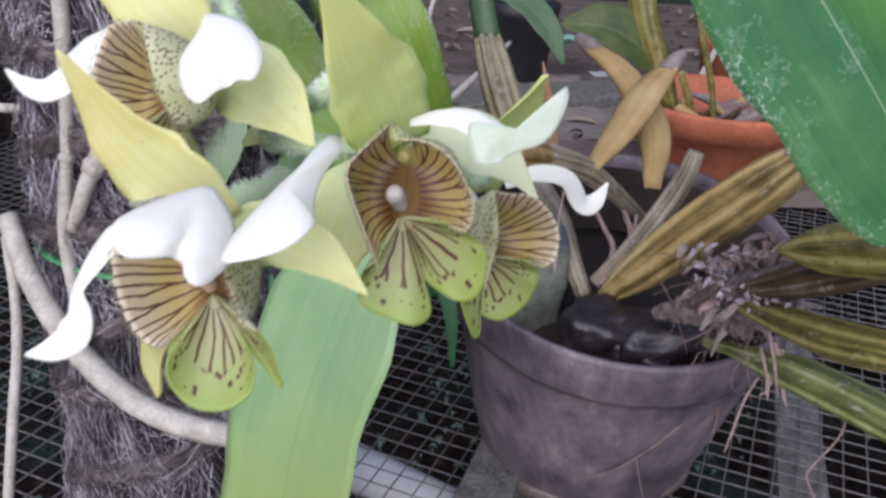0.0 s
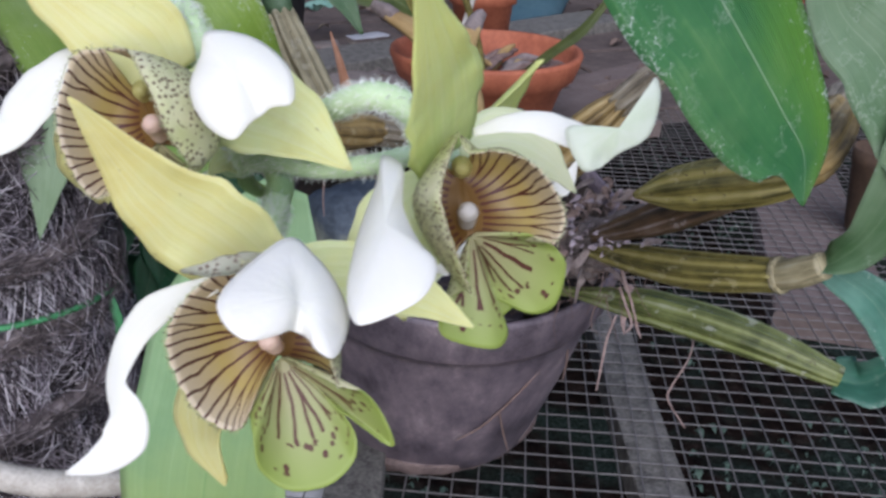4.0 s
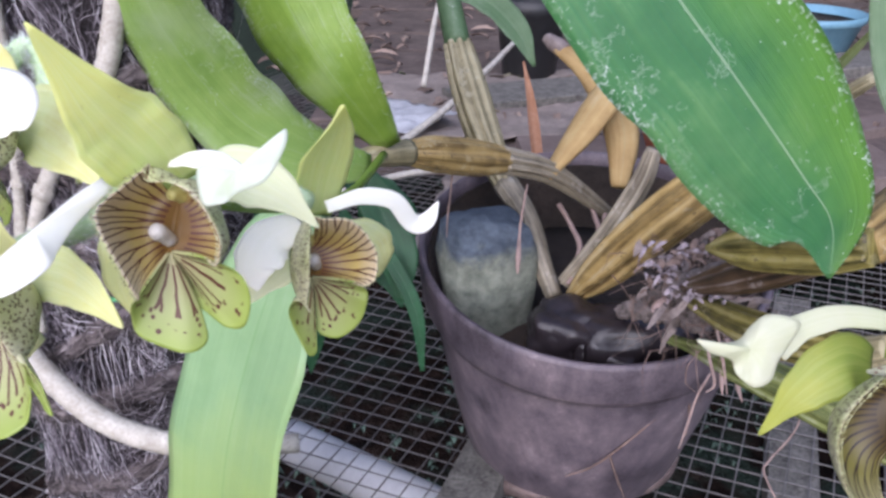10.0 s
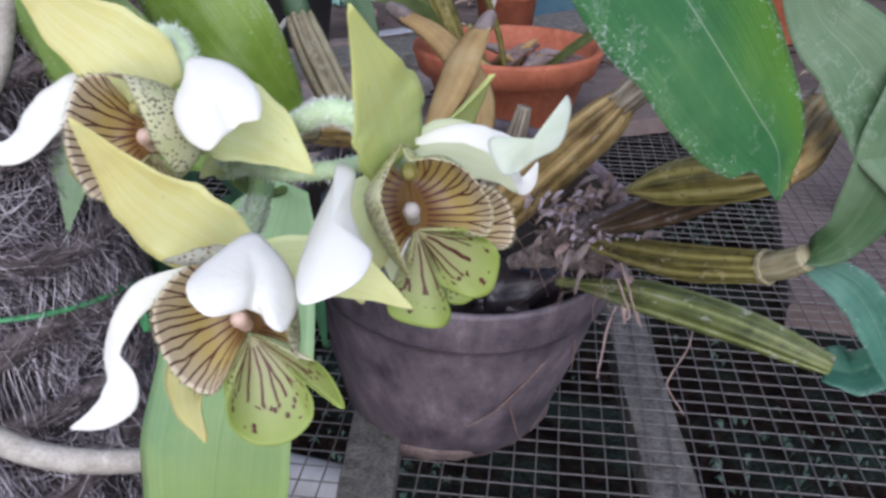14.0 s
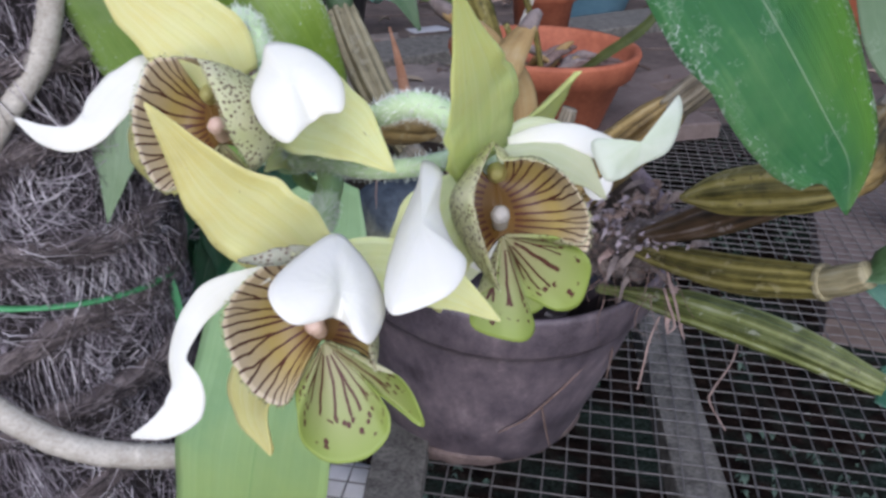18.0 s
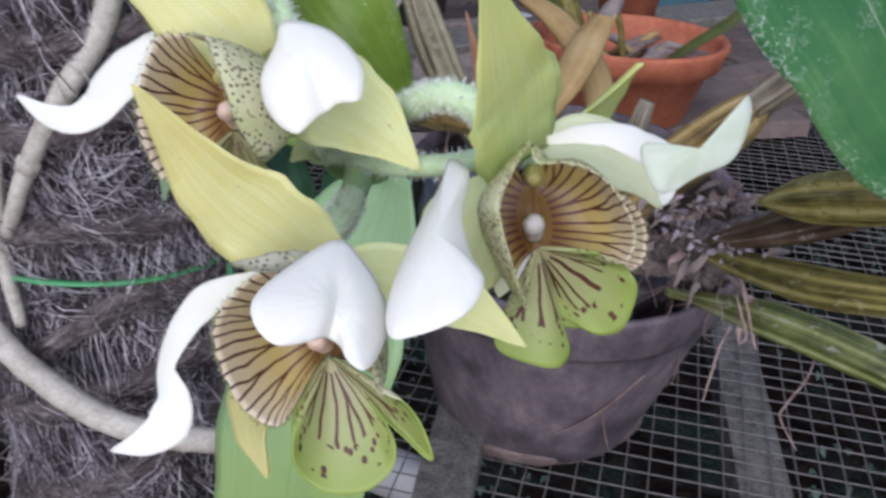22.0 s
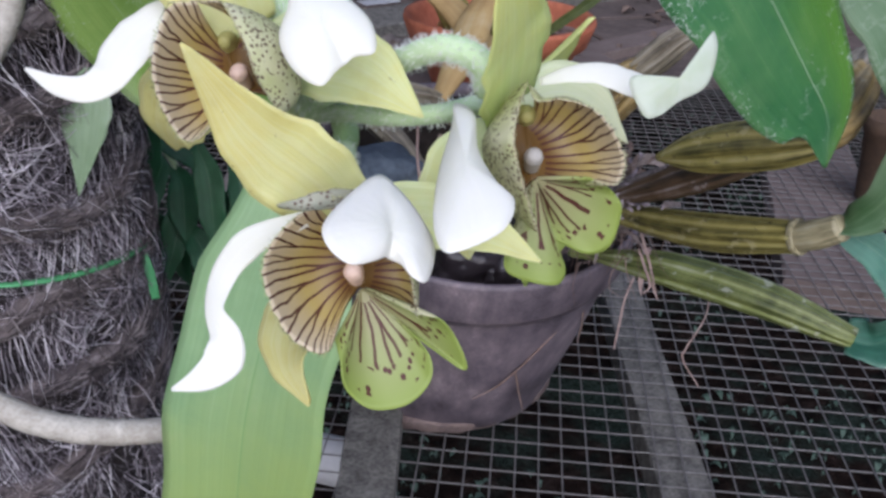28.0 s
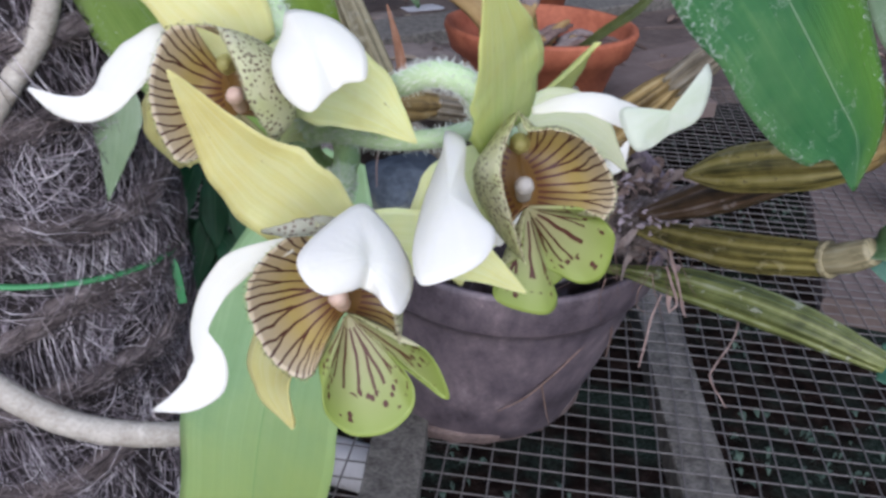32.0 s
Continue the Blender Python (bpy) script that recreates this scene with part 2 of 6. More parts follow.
LEAF_HAZE = leaf_mat("hazy_leaf_green", (0.17, 0.30, 0.06), (0.26, 0.40, 0.10), (0.42, 0.52, 0.32), 0.842, 0.42, 0.3)
LEAF_GREY = leaf_mat("grey_leaf_green", (0.06, 0.14, 0.05), (0.12, 0.21, 0.10), (0.22, 0.31, 0.19), 0.93, 0.5, 0.25)
LEAF_MIST = leaf_mat("mist_leaf_green", (0.20, 0.30, 0.16), (0.28, 0.38, 0.24), (0.40, 0.48, 0.36), 0.885, 0.5, 0.3, 0.2)
LEAF_BLUE = leaf_mat("blue_leaf_green", (0.03, 0.12, 0.08), (0.06, 0.19, 0.13), (0.20, 0.36, 0.28), 0.885, 0.4, 0.15)
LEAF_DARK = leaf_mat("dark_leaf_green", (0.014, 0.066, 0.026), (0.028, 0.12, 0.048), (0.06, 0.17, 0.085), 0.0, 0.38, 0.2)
LEAF_DRY = leaf_mat("dry_sheath", (0.34, 0.21, 0.08), (0.52, 0.36, 0.15), (0.62, 0.50, 0.29), 0.0, 0.7, 0.2)
SEPAL_YELLOW = petal_mat("sepal_yellow", (0.80, 0.81, 0.40), (0.80, 0.73, 0.27), (0.88, 0.87, 0.56), 0.40, 0.5, 0.25)
SEPAL_GREEN = petal_mat("sepal_green", (0.72, 0.80, 0.45), (0.79, 0.79, 0.33), (0.85, 0.89, 0.63), 0.36, 0.5, 0.3)
SEPAL_LIME = petal_mat("sepal_lime", (0.74, 0.84, 0.36), (0.82, 0.84, 0.31), (0.86, 0.91, 0.54), 0.44, 0.5, 0.15)
# Second-stalk flower: olive sepals, darkened with its shade put into the colour.
SEPAL_OLIVE_SHADED = petal_mat("sepal_olive_shaded", (0.25, 0.34, 0.06), (0.36, 0.39, 0.06), (0.42, 0.47, 0.13), 0.2, 0.45, 0.4)
SEPAL_PALE = petal_mat("sepal_pale", (0.76, 0.82, 0.52), (0.82, 0.84, 0.56), (0.86, 0.89, 0.70), 0.38)
PETAL_WHITE = petal_mat("petal_white", (0.91, 0.91, 0.82), (0.95, 0.94, 0.88), (0.96, 0.95, 0.90), 0.36)
# The white petal again, greener and darker, holding its shade in the colour.
PETAL_SHEER_SHADED = petal_mat("petal_sheer_shaded", (0.66, 0.74, 0.56), (0.78, 0.83, 0.72), (0.84, 0.87, 0.79), 0.5)
# Cream petal set well below the white to hold that flower's shade.
PETAL_CREAM_SHADED = petal_mat("petal_cream_shaded", (0.50, 0.54, 0.32), (0.56, 0.57, 0.42), (0.60, 0.61, 0.48), 0.3)
# Throat and front lobe tones are lowered to include the lip's own shade.
LIP_SIDE = lip_mat("lip_side_lobe", 11, (0.155, 0.082, 0.018), (0.47, 0.37, 0.13), (0.74, 0.63, 0.45), False)
LIP_MID = lip_mat("lip_front_lobe", 12, (0.33, 0.31, 0.16), (0.31, 0.345, 0.135), (0.25, 0.325, 0.065), True)
# Olive lip of that flower; the side lobe is darkened for its shade.
LIP_SIDE_OLIVE_SHADED = lip_mat("lip_side_lobe_olive_shaded", 13, (0.07, 0.045, 0.012), (0.17, 0.155, 0.04), (0.33, 0.31, 0.17), False, (0.022, 0.012, 0.008))
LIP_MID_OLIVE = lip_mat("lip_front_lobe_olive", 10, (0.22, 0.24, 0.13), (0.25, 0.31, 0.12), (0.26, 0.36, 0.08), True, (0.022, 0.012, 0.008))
LIP_BACK = lip_back_mat("lip_outside", (0.50, 0.53, 0.25), (0.68, 0.67, 0.45))
LIP_HOOD = lip_back_mat("lip_hood", (0.24, 0.25, 0.16), (0.42, 0.42, 0.33))
COLUMN = plain("column_pink", (0.62, 0.42, 0.32), (0.78, 0.60, 0.50), 500, 0.45, 0.1)
CALLUS_PALE = plain("callus_pale", (0.33, 0.31, 0.28), (0.48, 0.45, 0.41), 500, 0.5, 0.2)
COLUMN_TOP = plain("column_cream", (0.30, 0.28, 0.08), (0.46, 0.43, 0.16), 500, 0.5, 0.1)
STEM = plain("stem_green", (0.52, 0.69, 0.38), (0.66, 0.80, 0.54), 300, 0.55, 0.2)
LEAF_NODE = plain("stem_joint_green", (0.30, 0.47, 0.20), (0.46, 0.60, 0.32), 200, 0.5, 0.2)
HAIR = plain("pale_hair", (0.84, 0.90, 0.82), (0.92, 0.95, 0.91), 300, 0.6, 0.0)
CANE_OLIVE = cane_mat("cane_olive", (0.038, 0.034, 0.008), (0.25, 0.215, 0.06), (0.40, 0.36, 0.20))
CANE_GREEN = cane_mat("cane_green", (0.045, 0.058, 0.016), (0.20, 0.23, 0.07), (0.48, 0.50, 0.42))
CANE_BROWN = cane_mat("cane_brown", (0.11, 0.070, 0.024), (0.40, 0.285, 0.11), (0.50, 0.43, 0.28))
CANE_GREY = cane_mat("cane_grey", (0.12, 0.10, 0.07), (0.30, 0.26, 0.19), (0.45, 0.41, 0.35))
CANE_TAN = cane_mat("cane_tan", (0.15, 0.13, 0.07), (0.33, 0.29, 0.17), (0.44, 0.41, 0.30))
ROOT = plain("aerial_root", (0.24, 0.21, 0.17), (0.56, 0.53, 0.47), 140, 0.8, 0.6, 0.001)
DRY_ROOT = plain("dry_root", (0.10, 0.062, 0.05), (0.30, 0.21, 0.18), 150, 0.85, 0.4)
SHEATH = plain("papery_sheath", (0.10, 0.075, 0.068), (0.34, 0.28, 0.26), 140, 0.8, 0.5)
FIBRE, fi_nt, fi_b = nodes_of("coir_fibre")
fi_rnd = fi_nt.nodes.new("ShaderNodeNewGeometry").outputs["Random Per Island"]
fi_mix = math_node(fi_nt, "ADD", math_node(fi_nt, "MULTIPLY", fi_rnd, 0.6), math_node(fi_nt, "MULTIPLY", noise_node(fi_nt, coords(fi_nt), 70, 4), 0.5))
link(fi_nt, ramp(fi_nt, fi_mix, [(0.30, (0.012, 0.009, 0.011)), (0.52, (0.10, 0.083, 0.095)), (0.70, (0.42, 0.37, 0.42)), (0.84, (0.88, 0.84, 0.88))]), fi_b.inputs["Base Color"])
fi_b.inputs["Roughness"].default_value = 0.85
ROPE, ro_nt, ro_b = nodes_of("coir_rope")
ro_rnd = ro_nt.nodes.new("ShaderNodeNewGeometry").outputs["Random Per Island"]
ro_mix = math_node(ro_nt, "ADD", math_node(ro_nt, "MULTIPLY", ro_rnd, 0.5), math_node(ro_nt, "MULTIPLY", noise_node(ro_nt, coords(ro_nt), 160, 4), 0.6))
link(ro_nt, ramp(ro_nt, ro_mix, [(0.25, (0.018, 0.014, 0.015)), (0.6, (0.13, 0.105, 0.105)), (0.85, (0.38, 0.33, 0.33))]), ro_b.inputs["Base Color"])
ro_b.inputs["Roughness"].default_value = 0.9
# Near-black core colour stands in for shade between the loose fibres.
CORE_SHADE = plain("coir_core_shade", (0.008, 0.006, 0.007), (0.04, 0.03, 0.03), 80, 0.95, 0.9, 0.004)
POT, po_nt, po_b = nodes_of("brown_pot")
po_c = coords(po_nt)
po_run = po_nt.nodes.new("ShaderNodeMapping")
po_run.inputs["Scale"].default_value = (1, 1, 0.25)
link(po_nt, po_c, po_run.inputs["Vector"])
po_big, po_run_f, po_fine = noise_node(po_nt, po_c, 22, 5), noise_node(po_nt, po_run.outputs[0], 120, 4), noise_node(po_nt, po_c, 700, 3)
po_mix = math_node(po_nt, "ADD", math_node(po_nt, "MULTIPLY", po_big, 0.55), math_node(po_nt, "ADD", math_node(po_nt, "MULTIPLY", po_run_f, 0.3), math_node(po_nt, "MULTIPLY", po_fine, 0.15)))
po_col = ramp(po_nt, po_mix, [(0.36, (0.030, 0.023, 0.028)), (0.47, (0.107, 0.087, 0.104)), (0.56, (0.178, 0.143, 0.160)), (0.66, (0.32, 0.26, 0.275))])
po_chalk = math_node(po_nt, "GREATER_THAN", math_node(po_nt, "ADD", po_run_f, math_node(po_nt, "MULTIPLY", po_fine, 0.4)), 0.93)
link(po_nt, mix(po_nt, math_node(po_nt, "MULTIPLY", po_chalk, 0.5), po_col, (0.42, 0.36, 0.33)), po_b.inputs["Base Color"])
po_b.inputs["Roughness"].default_value = 0.55
bump(po_nt, po_b, po_mix, 0.4, 0.0012)
TERRA = plain("terracotta", (0.26, 0.065, 0.03), (0.52, 0.17, 0.085), 34, 0.75, 0.3)
STONE, st_nt, st_b = nodes_of("mossy_stone")
st_c = coords(st_nt)
st_sep = st_nt.nodes.new("ShaderNodeSeparateXYZ")
link(st_nt, st_c, st_sep.inputs[0])
st_big, st_small = noise_node(st_nt, st_c, 60, 6), noise_node(st_nt, st_c, 150, 6, 0.7)
st_rise = math_node(st_nt, "ADD", math_node(st_nt, "MULTIPLY", math_node(st_nt, "SUBTRACT", st_sep.outputs[2], 0.898), 26.0), st_big)
st_moss = ramp(st_nt, st_small, [(0.3, (0.10, 0.115, 0.09)), (0.7, (0.31, 0.33, 0.27))])
st_slate = ramp(st_nt, st_small, [(0.3, (0.035, 0.048, 0.068)), (0.7, (0.12, 0.15, 0.19))])
link(st_nt, mix(st_nt, ramp(st_nt, st_rise, [(0.42, (0, 0, 0)), (0.66, (1, 1, 1))]), st_moss, st_slate), st_b.inputs["Base Color"])
st_b.inputs["Roughness"].default_value = 0.8
bump(st_nt, st_b, math_node(st_nt, "ADD", st_big, math_node(st_nt, "MULTIPLY", st_small, 0.5)), 0.7, 0.003)
CHARCOAL = plain("charcoal", (0.008, 0.006, 0.007), (0.045, 0.036, 0.041), 60, 0.30, 0.5, 0.002, 3.0)
SOIL = plain("potting_bark", (0.012, 0.009, 0.007), (0.05, 0.035, 0.026), 120, 0.95, 1.0, 0.004)
WIRE = plain("dusty_wire", (0.11, 0.10, 0.096), (0.28, 0.262, 0.253), 200, 0.55, 0.3, 0.0005, 6.0, 0.35)
WOOD = plain("weathered_wood", (0.032, 0.030, 0.026), (0.235, 0.22, 0.195), 110, 0.9, 0.8, 0.0015, 4.0)
WOOD_PINK = plain("old_board", (0.101, 0.072, 0.061), (0.194, 0.151, 0.137), 25, 0.85, 0.5, 0.001)
WOOD_DARK = plain("dark_post_wood", (0.035, 0.02, 0.012), (0.10, 0.06, 0.035), 40, 0.8, 0.5, 0.001)
PIPE = plain("white_pipe", (0.52, 0.52, 0.53), (0.72, 0.72, 0.73), 30, 0.5, 0.1)
STRING = plain("green_string", (0.04, 0.20, 0.07), (0.09, 0.34, 0.14), 300, 0.5, 0.3)
BLACK = plain("black_plastic", (0.008, 0.008, 0.009), (0.022, 0.022, 0.024), 30, 0.5, 0.1)
BLUE = plain("blue_plastic", (0.10, 0.24, 0.33), (0.2, 0.36, 0.46), 20, 0.5, 0.1)
# Earth colours go almost black to carry the shade under the bench.
EARTH, ea_nt, ea_b = nodes_of("shaded_earth")
ea_c = coords(ea_nt)
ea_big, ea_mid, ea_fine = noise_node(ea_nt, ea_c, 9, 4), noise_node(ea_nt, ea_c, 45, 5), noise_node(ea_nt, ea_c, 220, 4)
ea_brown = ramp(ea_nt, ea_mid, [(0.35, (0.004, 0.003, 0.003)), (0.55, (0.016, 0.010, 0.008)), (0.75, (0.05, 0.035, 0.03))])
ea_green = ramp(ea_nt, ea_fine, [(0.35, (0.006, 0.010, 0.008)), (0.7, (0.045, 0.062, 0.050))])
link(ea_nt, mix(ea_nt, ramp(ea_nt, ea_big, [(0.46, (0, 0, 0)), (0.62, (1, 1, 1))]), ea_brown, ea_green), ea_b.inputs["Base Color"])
ea_b.inputs["Roughness"].default_value = 0.95
bump(ea_nt, ea_b, math_node(ea_nt, "ADD", ea_mid, ea_fine), 0.8, 0.006)
EARTH.node_tree.nodes["Principled BSDF"].inputs["Specular IOR Level"].default_value = 0.05
DARK_WALL = plain("far_shade", (0.006, 0.012, 0.008), (0.02, 0.035, 0.022), 5, 0.95, 0.5, 0.01)


# ---- mesh helpers ----
def V(*a):
    return np.array(a, float)


def unit(a):
    return a / max(np.linalg.norm(a), 1e-12)


def spline(pts, n):
    """Points along a smooth curve through pts, and the same number of parameters."""
    p = np.array(pts, float)
    k = len(p)
    q = np.vstack([2 * p[0] - p[1], p, 2 * p[-1] - p[-2]])
    s = np.linspace(0, k - 1, n)
    i = np.minimum(s.astype(int), k - 2)
    f = (s - i)[:, None]
    a, b, c, d = q[i], q[i + 1], q[i + 2], q[i + 3]
    return 0.5 * (2 * b + (c - a) * f + (2 * a - 5 * b + 4 * c - d) * f ** 2 + (3 * b - a - 3 * c + d) * f ** 3)


def along(vals, n):
    return np.interp(np.linspace(0, 1, n), np.linspace(0, 1, len(vals)), vals)


def mesh_from(name, verts, faces, uvs=None, mats=(), idx=None, smooth=True):
    me = bpy.data.meshes.new(name)
    me.from_pydata([tuple(v) for v in verts], [], faces)
    for m in mats:
        me.materials.append(m)
    if idx is not None:
        me.polygons.foreach_set("material_index", idx)
    if uvs is not None:
        layer = me.uv_layers.new(name="uv")
        li = np.zeros(len(me.loops), int)
        me.loops.foreach_get("vertex_index", li)
        layer.data.foreach_set("uv", np.asarray(uvs, float)[li].ravel())
    if smooth:
        me.polygons.foreach_set("use_smooth", [True] * len(me.polygons))
    me.update()
    return me


def part(name, me, parent=None, label="", material=None):
    if material is not None:
        me.materials.clear()
        me.materials.append(material)
    ob = new(name, me)
    if parent is not None:
        ob.parent = parent
        ob.matrix_parent_inverse = parent.matrix_world.inverted()
    if label:
        ob["label"] = label
    return ob


def thing(name, at, label, category, group="", kind=""):
    ob = new(name)
    ob.empty_display_size = 0.02
    ob.location = at
    ob.matrix_world = Matrix.Translation(at)
    return tagged(ob, label, category, group, kind)


def grid_solid(front, back, uv, mats, name):
    """Two grids of points (rows, columns, 3), front and back, closed round the rim."""
    nv, nu = front.shape[:2]
    verts = np.vstack([front.reshape(-1, 3), back.reshape(-1, 3)])
    faces, idx = [], []
    o = nv * nu
    for j in range(nv - 1):
        for i in range(nu - 1):
            a, b, c, d = j * nu + i, j * nu + i + 1, (j + 1) * nu + i + 1, (j + 1) * nu + i
            faces.append((a, b, c, d))
            idx.append(0)
            faces.append((o + d, o + c, o + b, o + a))
            idx.append(len(mats) - 1)
    ring = [i for i in range(nu)] + [j * nu + nu - 1 for j in range(1, nv)] + [(nv - 1) * nu + i for i in range(nu - 2, -1, -1)] + [j * nu for j in range(nv - 2, 0, -1)]
    for a, b in zip(ring, ring[1:] + ring[:1]):
        faces.append((b, a, o + a, o + b))
        idx.append(0)
    uvs = np.vstack([uv.reshape(-1, 2)] * 2)
    return mesh_from(name, verts, faces, uvs, mats, idx)


def blade(name, pts, widths, normals, mat, thick=0.0006, cup=0.0, fold=0.0, wave=0.0, waves=3.0, nu=11, nv=28, seed=0, back=None, skew=0.0):
    """A leaf or petal: a midline, widths along it, and the way its upper face looks (one vector, or one for each point of the midline)."""
    c = spline(pts, nv)
    w = along(widths, nv)
    t = np.gradient(c, axis=0)
    nrm = np.array(normals, float)
    nn = spline(nrm, nv) if nrm.ndim == 2 else np.repeat(nrm[None], nv, 0)
    x = np.linspace(-1, 1, nu)
    rnd = random.Random(seed)
    ph = [rnd.uniform(0, 6.28) for _ in range(4)]
    front, bk = np.zeros((nv, nu, 3)), np.zeros((nv, nu, 3))
    uv = np.zeros((nv, nu, 2))
    for j in range(nv):
        tt = unit(t[j])
        s = unit(np.cross(tt, nn[j]))
        n = unit(np.cross(s, tt))
        v = j / (nv - 1)
        for i, a in enumerate(x):
            side = ph[0] if a < 0 else ph[1]
            wv = wave * (abs(a) ** 2) * math.sin(waves * 6.28 * v + side) + wave * 0.4 * abs(a) ** 2 * math.sin(waves * 15.1 * v + side + 1)
            edge = 1 + 0.03 * math.sin(waves * 9 * v + side)
            p = c[j] + s * (a * w[j] / 2 * edge + skew * w[j]) + n * w[j] * (cup * a * a + fold * abs(a) + wv)
            front[j, i] = p
            bk[j, i] = p - n * thick * (1.0 - 0.85 * a ** 4) * (1 if 0 < j < nv - 1 else 0.2)
            uv[j, i] = (0.5 + a / 2, v)
    return grid_solid(front, bk, uv, (mat, back) if back else (mat,), name)


def tube(name, pts, radii, mat, seg=14, n=24, ribs=0, rib=0.0, rough=0.0, seed=0, caps=True, flat=1.0, twist=0.0):
    c = spline(pts, n)
    r = spline(np.array(radii, float)[:, None], n)[:, 0] if len(radii) > 2 else along(radii, n)
    t = np.gradient(c, axis=0)
    up = V(0.13, 0.2, 1.0)
    if abs(unit(t[0]) @ unit(up)) > 0.9:
        up = V(1, 0.2, 0.1)
    rnd = np.random.RandomState(seed)
    verts, uvs, faces = [], [], []
    a = np.linspace(0, 2 * math.pi, seg, endpoint=False)
    jit = rnd.uniform(-1, 1, (n, seg)) * rough
    s = unit(np.cross(t[0], up))
    for j in range(n):
        tt = unit(t[j])
        s = unit(s - tt * (s @ tt))
        b = np.cross(tt, s)
        prof = 1 + rib * np.abs(np.cos(a * ribs / 2 + twist * j / n)) - rib * 0.5 if ribs else np.ones(seg)
        rr = r[j] * (prof + jit[j])
        verts.append(c[j] + np.outer(rr * np.cos(a), s) + np.outer(rr * np.sin(a) * flat, b))
        uvs.append(np.c_[np.abs(a / math.pi - 1), np.full(seg, j / (n - 1))])
    verts, uvs = np.vstack(verts), np.vstack(uvs)
    for j in range(n - 1):
        for i in range(seg):
            k = (i + 1) % seg
            faces.append((j * seg + i, j * seg + k, (j + 1) * seg + k, (j + 1) * seg + i))
    if caps:
        faces.append(tuple(range(seg - 1, -1, -1)))
        faces.append(tuple((n - 1) * seg + i for i in range(seg)))
    return mesh_from(name, verts, faces, uvs, (mat,))


def strands(name, starts, ends, sag, radius, mat, segs=4, seed=0, wob=0.0):
    """Many thin three-sided threads in one mesh."""
    rnd = np.random.RandomState(seed)
    verts, faces = [], []
    for k in range(len(starts)):
        p, q = starts[k], ends[k]
        t = unit(q - p)
        s = unit(np.cross(t, V(0.3, 0.5, 0.81) + 1e-3))
        b = np.cross(t, s)
        rr = radius * rnd.uniform(0.6, 1.4)
        o = len(verts)
        off = rnd.uniform(-1, 1, (segs + 1, 3)) * wob
        off[0] = 0
        for j in range(segs + 1):
            f = j / segs
            c = p + (q - p) * f + sag[k] * (4 * f * (1 - f)) + off[j]
            w = rr * (1 - 0.75 * f)
            for a in (0, 2.094, 4.189):
                verts.append(c + s * w * math.cos(a) + b * w * math.sin(a))
        for j in range(segs):
            for i in range(3):
                k2 = (i + 1) % 3
                faces.append((o + j * 3 + i, o + j * 3 + k2, o + j * 3 + 3 + k2, o + j * 3 + 3 + i))
    return mesh_from(name, verts, faces, None, (mat,))


def lathe(name, prof, mat, centre, seg=48, axis=(0, 0, 1), rough=0.0, seed=0, shift=(0, 0, 0)):
    """A turned shape from (radius, height) pairs round an axis."""
    lean = V(axis[0] / axis[2], axis[1] / axis[2], 0)
    high = max(h for _, h in prof)
    rnd = random.Random(seed)
    verts, faces = [], []
    for r, h in prof:
        ax = unit(V(0, 0, 1) + lean * max(0.0, h / high))
        s = unit(np.cross(V(0, 1, 0), ax))
        b = np.cross(ax, s)
        ax = V(0, 0, 1) + V(*shift) / high
        for i in range(seg):
            a = 2 * math.pi * i / seg
            k = 1 + rough * math.sin(3 * a + seed) + rough * 0.5 * rnd.uniform(-1, 1)
            verts.append(V(*centre) + ax * h + (s * math.cos(a) + b * math.sin(a)) * r * k)
    n = len(prof)
    for j in range(n - 1):
        for i in range(seg):
            k = (i + 1) % seg
            faces.append((j * seg + i, j * seg + k, (j + 1) * seg + k, (j + 1) * seg + i))
    faces.append(tuple(range(seg - 1, -1, -1)))
    faces.append(tuple((n - 1) * seg + i for i in range(seg)))
    return mesh_from(name, verts, faces, None, (mat,))


def lump(name, centre, size, mat, seed, amount=0.25, freq=2.0, sub=4, turn=(0, 0, 0), square=0.0):
    bm = bmesh.new()
    bmesh.ops.create_icosphere(bm, subdivisions=sub, radius=1.0)
    rot = Euler([radians(a) for a in turn]).to_matrix()
    for v in bm.verts:
        d = v.co.normalized()
        if square:
            m = max(abs(d.x), abs(d.y), abs(d.z))
            d = d.lerp(d / m, square)
        k = 1 + amount * noise.noise(d * freq + Vector((seed * 7.1, seed, 0))) + amount * 0.4 * noise.noise(d * freq * 3.1 + Vector((seed, 0, 3)))
        v.co = rot @ Vector((d.x * size[0], d.y * size[1], d.z * size[2])) * k + Vector(centre)
    me = bpy.data.meshes.new(name)
    bm.to_mesh(me)
    bm.free()
    me.materials.append(mat)
    me.polygons.foreach_set("use_smooth", [True] * len(me.polygons))
    return me


